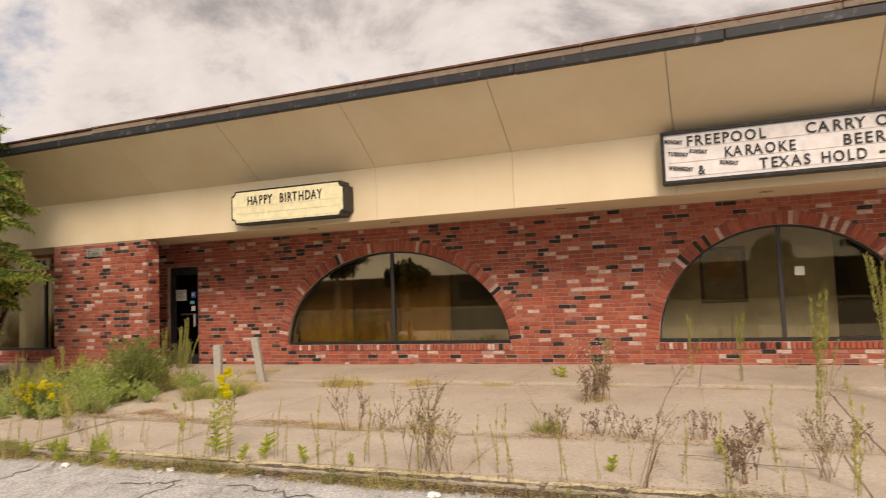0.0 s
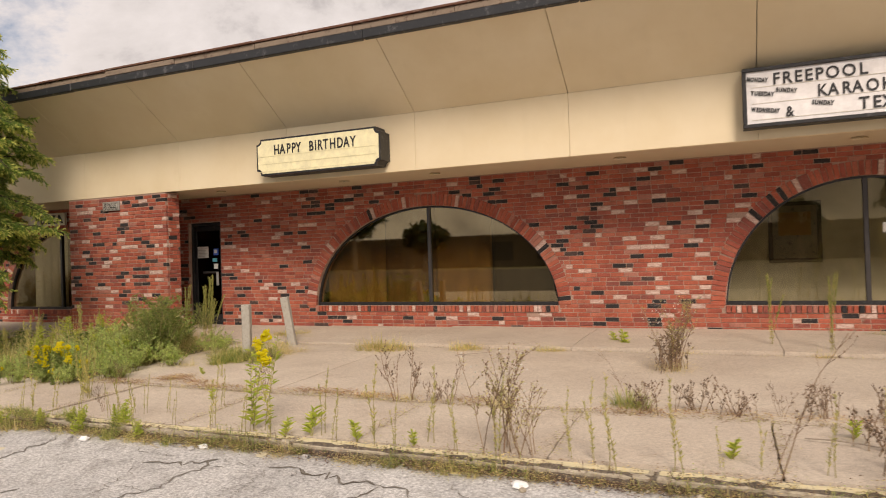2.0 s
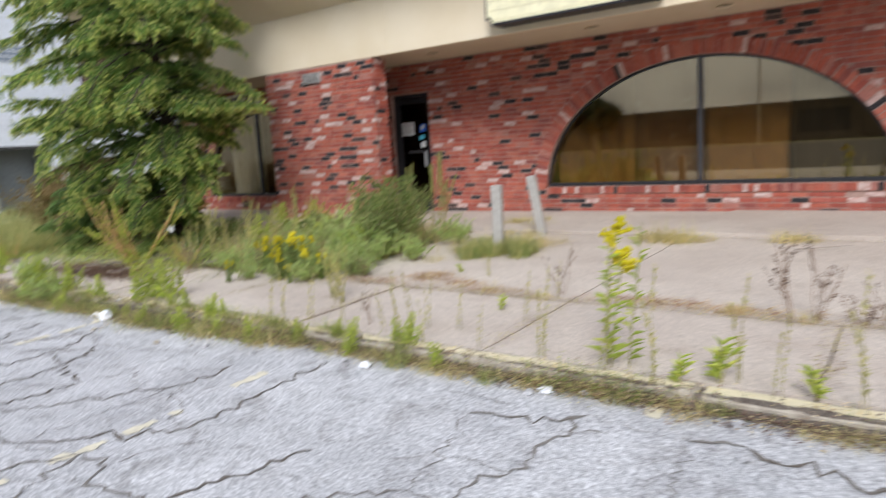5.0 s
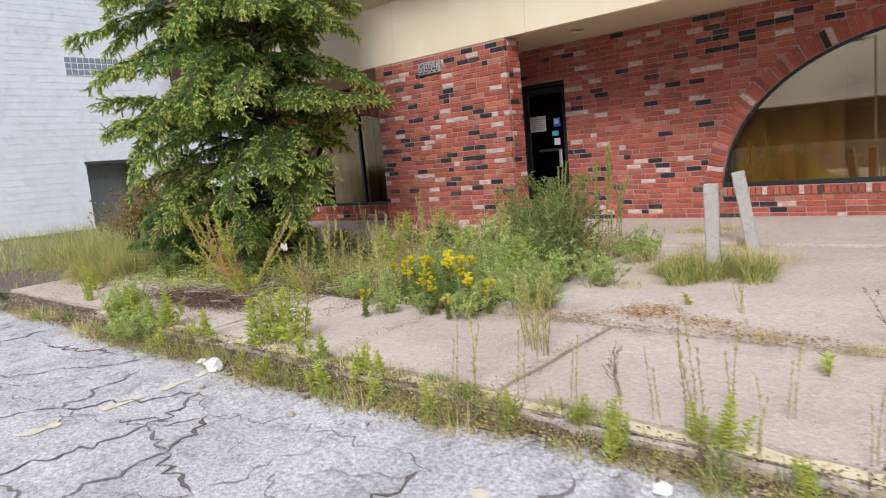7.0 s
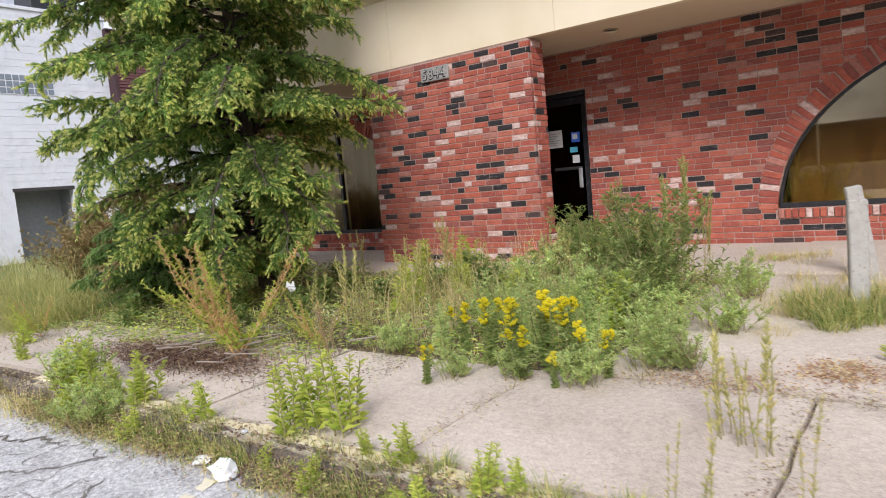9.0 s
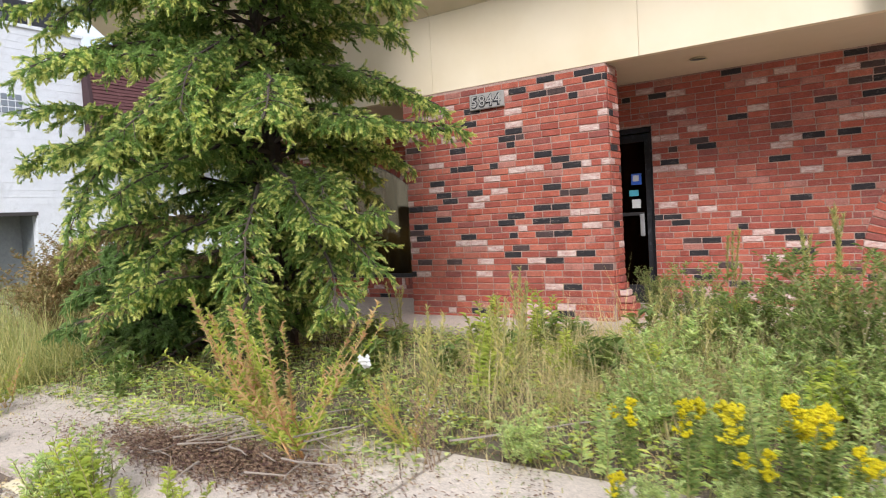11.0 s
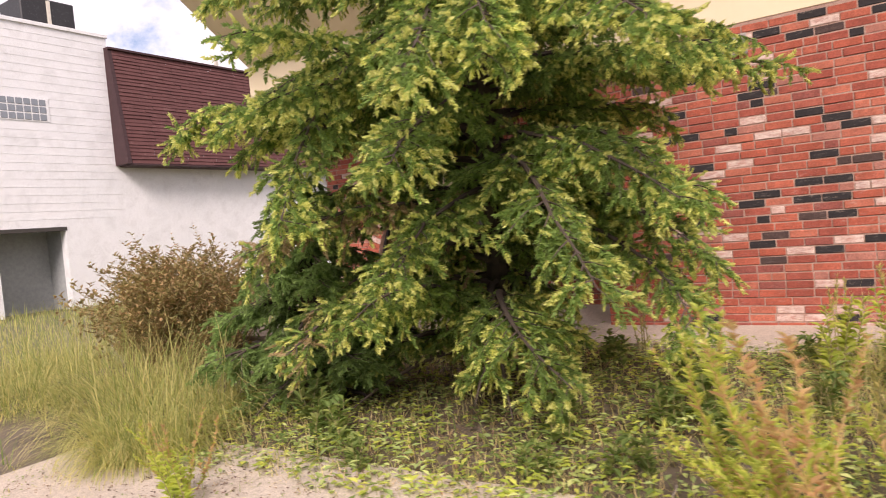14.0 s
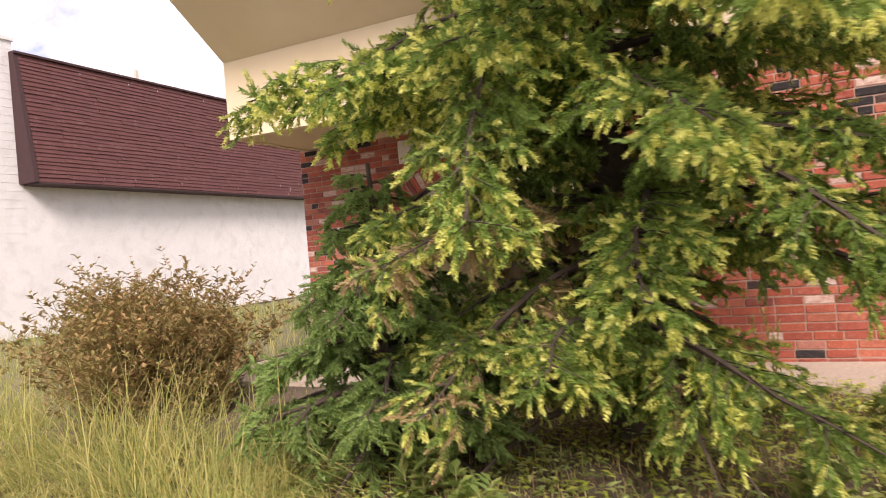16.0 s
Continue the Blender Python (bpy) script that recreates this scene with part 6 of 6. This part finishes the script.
cover("straw", "flattened dry straw on the soil", 9500, bed_spot, (M_TAN, M_BROWN, M_RUSSET), 0.17, 0.005, 63, 2.6)
cover("meadow", "rough grass between the buildings", 17000, bare_left, (M_OLIVE, M_FOUNTAIN, M_WEED), 0.42, 0.010, 64, 0.6)
cover("kerb_mat", "dense mat of low green weeds hiding the kerb face", 2100, kerb_mat_spot, (M_BROWN, M_OLIVE, M_BROWN, M_WEED), 0.05, 0.02, 75, leafy=7, size=0.42)
cover("kerb_turf", "ragged green and dry grass against the kerb", 9500, kerb_mat_spot, (M_WEED, M_OLIVE, M_TAN), 0.14, 0.005, 76, 1.1)
cover("kerb_grass", "sparse grass along the kerb foot", 5200, kerb_spot, (M_WEED, M_BROWN, M_TWIG), 0.10, 0.005, 65, 1.2)


def slab_litter(rnd):
    return rnd.uniform(-14.0, -8.6), 5.55 + 1.3 * rnd.random() ** 0.6


cover("leaf_litter", "scattered dry leaves and twigs on the concrete", 900, slab_litter, (M_BROWN, M_TWIG, M_WEED), 0.008, 0.02, 68, leafy=5, size=0.36)
cover("slab_grass", "sparse low grass creeping over the concrete", 1500, slab_litter, (M_WEED, M_TAN, M_OLIVE), 0.10, 0.005, 69, 1.4)


def joint_spot(rnd):
    k = rnd.random()
    if k < 0.6:
        return rnd.uniform(-7.4, 3.5), 6.78 + rnd.gauss(0, 0.03)
    if k < 0.8:
        return rnd.uniform(-7.3, 3.5), 9.68 + rnd.gauss(0, 0.02)
    return rnd.choice((-7.83, -6.47, -4.86, -3.11, -1.67, -0.28)) + rnd.gauss(0, 0.015), rnd.uniform(5.6, 6.8)


cover("joint_litter", "dead brown plant litter caught in the joints", 2000, joint_spot, (M_BROWN, M_BROWN, M_OLIVE), 0.006, 0.02, 70, leafy=6, size=0.27)
PATCHES = ((-6.42, 7.22, 0.09), (-6.42, 7.08, 0.10), (-6.0, 7.02, 0.16), (-5.6, 6.84, 0.2), (-4.4, 6.92, 0.22), (-4.1, 6.92, 0.2), (-3.65, 6.88, 0.18), (-2.62, 6.93, 0.2), (-1.2, 6.85, 0.22), (-0.7, 6.95, 0.3), (0.3, 6.95, 0.3), (-6.9, 6.85, 0.2))


def patch_spot(rnd):
    x, y, r = rnd.choice(PATCHES)
    return x + rnd.gauss(0, r), y + rnd.gauss(0, 0.05)


cover("joint_mat", "flat rust-brown mats of dead creeping weed over the joints", 1000, patch_spot, (M_RUST, M_TAN, M_RUST), 0.012, 0.02, 73, leafy=6, size=0.36)
cover("kerb_litter", "dark leaf litter along the kerb foot", 4200, kerb_spot, (M_BROWN, M_TWIG, M_TAN), 0.014, 0.02, 71, leafy=6, size=0.42)
cover("joint_grass", "thin dry grass in the pavement joints", 2600, joint_spot, (M_TAN, M_BROWN, M_OLIVE), 0.07, 0.005, 66, 1.5)


# ---- loose things ----
def leaning_post(x, y, top, lean, tag):
    z0 = walk_z(x, y)
    t = thing("bollard_post", tag, "post", (x, y, z0 - 0.02), group="weathered posts")
    bm = boxed(-0.055, 0.055, -0.045, 0.045, 0.0, top - z0, bevel=0.009)
    bmesh.ops.subdivide_edges(bm, edges=[e for e in bm.edges if abs(e.verts[0].co.z - e.verts[1].co.z) > 0.3], cuts=6)
    for v in bm.verts:
        v.co += Vector((0.006 * noise.noise(v.co * 5), 0.006 * noise.noise(v.co * 5 + Vector((3, 0, 0))), 0))
    p = part("post", bm, M_POST, t)
    t.matrix_world = pose(x, y, z0 - 0.02, 0, lean, 15)


leaning_post(-6.47, 8.47, 0.935, 0.0, "weathered grey upright post in a grass tuft")
leaning_post(-6.48, 9.50, 0.975, -9.0, "weathered grey leaning post in the pavement")


def crumpled(name, label, x, y, r, seed, mat=None, flat=0.7):
    rnd = random.Random(seed)
    bm = bmesh.new()
    bmesh.ops.create_icosphere(bm, subdivisions=2, radius=r)
    for v in bm.verts:
        v.co *= 1 + 0.5 * noise.noise(v.co / r * 1.6 + Vector((seed, 0, 0)))
        v.co.z *= flat
    low = min(v.co.z for v in bm.verts)
    ob = part(name, bm, mat or M_LITTER, None)
    ob.matrix_world = pose(x, y, ground_z(x, y) - low - 0.005, 0, 0, rnd.uniform(0, 360))
    return tagged(ob, label, "litter", "scattered litter")


crumpled("paper_cup", "crushed white paper cup by the kerb", -8.60, 5.24, 0.065, 3)
crumpled("paper_scrap", "torn white paper scrap on the lot", -8.85, 5.30, 0.05, 4, None, 0.3)
crumpled("paper_scrap", "white paper scrap by the kerb", -5.46, 5.19, 0.035, 5)
crumpled("paper_scrap", "white paper scrap by the kerb", -4.30, 5.30, 0.04, 6, None, 0.4)
crumpled("paper_scrap", "white paper scrap by the kerb", -0.55, 5.1, 0.09, 7, None, 0.25)
crumpled("paper_scrap", "white paper scrap by the kerb", -1.75, 5.22, 0.05, 8, None, 0.4)
random.seed(91)
for k in range(56):
    crumpled("stone_chip", "loose pale stone chip by the kerb", random.uniform(-9.5, 1.5), 5.24 + random.gauss(0, 0.14), random.uniform(0.008, 0.026), 20 + k, M_LOT if k % 3 else M_WALKSIDE)


def stick(x, y, length, turn, lift=0.02):
    g = Growth(random)
    pts = stem_line(random, Vector((0, 0, lift)), Vector((math.cos(turn), math.sin(turn), 0.04)), length, 0.08, 6)
    g.tube(pts, 0.006, 0.003, 6)
    ob = part("stick", g.mesh("stick", M_DEADWOOD), None)
    ob.matrix_world = pose(x, y, ground_z(x, y))
    tagged(ob, "dry fallen stick on the ground", "stick", "fallen sticks")


stick(-3.7, 9.0, 0.5, 0.5)
stick(-0.1, 6.35, 1.0, -0.2)
stick(-9.3, 6.75, 0.9, 0.5, 0.06)
for k in range(24):
    stick(-10.3 + random.gauss(0, 0.4), 6.2 + random.gauss(0, 0.14), random.uniform(0.2, 0.5), random.uniform(-1.5, 1.5), random.uniform(0.02, 0.12))
cover("mulch", "dark brown rotting leaves and bark heaped on the concrete", 1100, lambda r: (-10.5 + r.gauss(0, 0.5), 6.16 + r.gauss(0, 0.10)), (M_TWIG, M_BROWN, M_BROWN), 0.035, 0.02, 78, leafy=6, size=0.5)
brush = cover("brush_pile", "heap of dry red-brown brushwood on the concrete", 3600, lambda r: (-10.4 + r.gauss(0, 0.42), 6.22 + r.gauss(0, 0.12 + 0.08 * r.random())), (M_TWIG, M_BROWN), 0.20, 0.005, 67, 2.8)
g = Growth(random.Random(9))
for k in range(26):
    g.bud(Vector((-9.8 + random.gauss(0, 0.012), 6.73 + random.gauss(0, 0.012), 0.6 + random.gauss(0, 0.012))), 0.016)
pf = part("bindweed_flower", g.mesh("bindweed_flower", M_WHITEFLOWER), None)
tagged(pf, "white round flower on a climbing weed", "flower")


# ---- brickwork ----
random.seed(21)
lay(courses(WALL_X0, WALL_X1, BASE_Z, SOFFIT_Z, wall_free), WALL_Y, wall, lambda x, z: -9.7 < x < -8.1)
for arch, count in ((ARCH_A, 92), (ARCH_B, 80), (ARCH_C, 78)):
    arch_ring(arch, WALL_Y, wall, count)
    n = round(2 * arch.half / 0.0675)
    for k in range(n):
        x = arch.cx - arch.half + (k + 0.5) * 2 * arch.half / n
        ob = new("sill_brick", ARCH_BRICK)
        ob.parent = wall
        ob.matrix_local = pose(x, WALL_Y - 0.02 + random.gauss(0, 0.002), arch.sill - 0.052, 0, 90, 0) @ Matrix.Diagonal((0.098 / BRICK_L, 1.0, 0.97, 1))
lay(courses(PX0 - 0.02, PX1 + 0.02, 0.16, SOFFIT_Z - 0.04, lambda z: [(PX0 - 0.022, PX1 + 0.022)]), FACE_Y, screen, lambda x, z: True)
lay(courses(FACE_Y + 0.036, FACE_Y + PT, 0.16, SOFFIT_Z - 0.04, lambda z: [(FACE_Y + 0.036, FACE_Y + PT)]), 0, screen, lambda x, z: True, "y", PX1, 1.0)
lay(courses(FACE_Y + 0.036, FACE_Y + PT, 0.16, SOFFIT_Z - 0.04, lambda z: [(FACE_Y + 0.036, FACE_Y + PT)]), 0, screen, lambda x, z: False, "y", PX0, -1.0)
# corbelled foot that spreads towards the door
for k in range(9):
    z = 0.19 + COURSE * k
    w = 0.30 * (1 - k / 9) ** 1.6 + 0.02
    ob = new("foot_brick", BRICK)
    ob.parent = screen
    ob.matrix_local = pose(PX1 + w / 2, FACE_Y + 0.16, z, 0, 0, 0) @ Matrix.Diagonal((w / BRICK_L, 2.6, 1, 1))
lay(courses(WALL_Y + 0.03, 16, 0.12, 2.9, lambda z: [(WALL_Y + 0.03, 16)]), 0, wall, lambda x, z: False, "y", WALL_X0, -1.0)
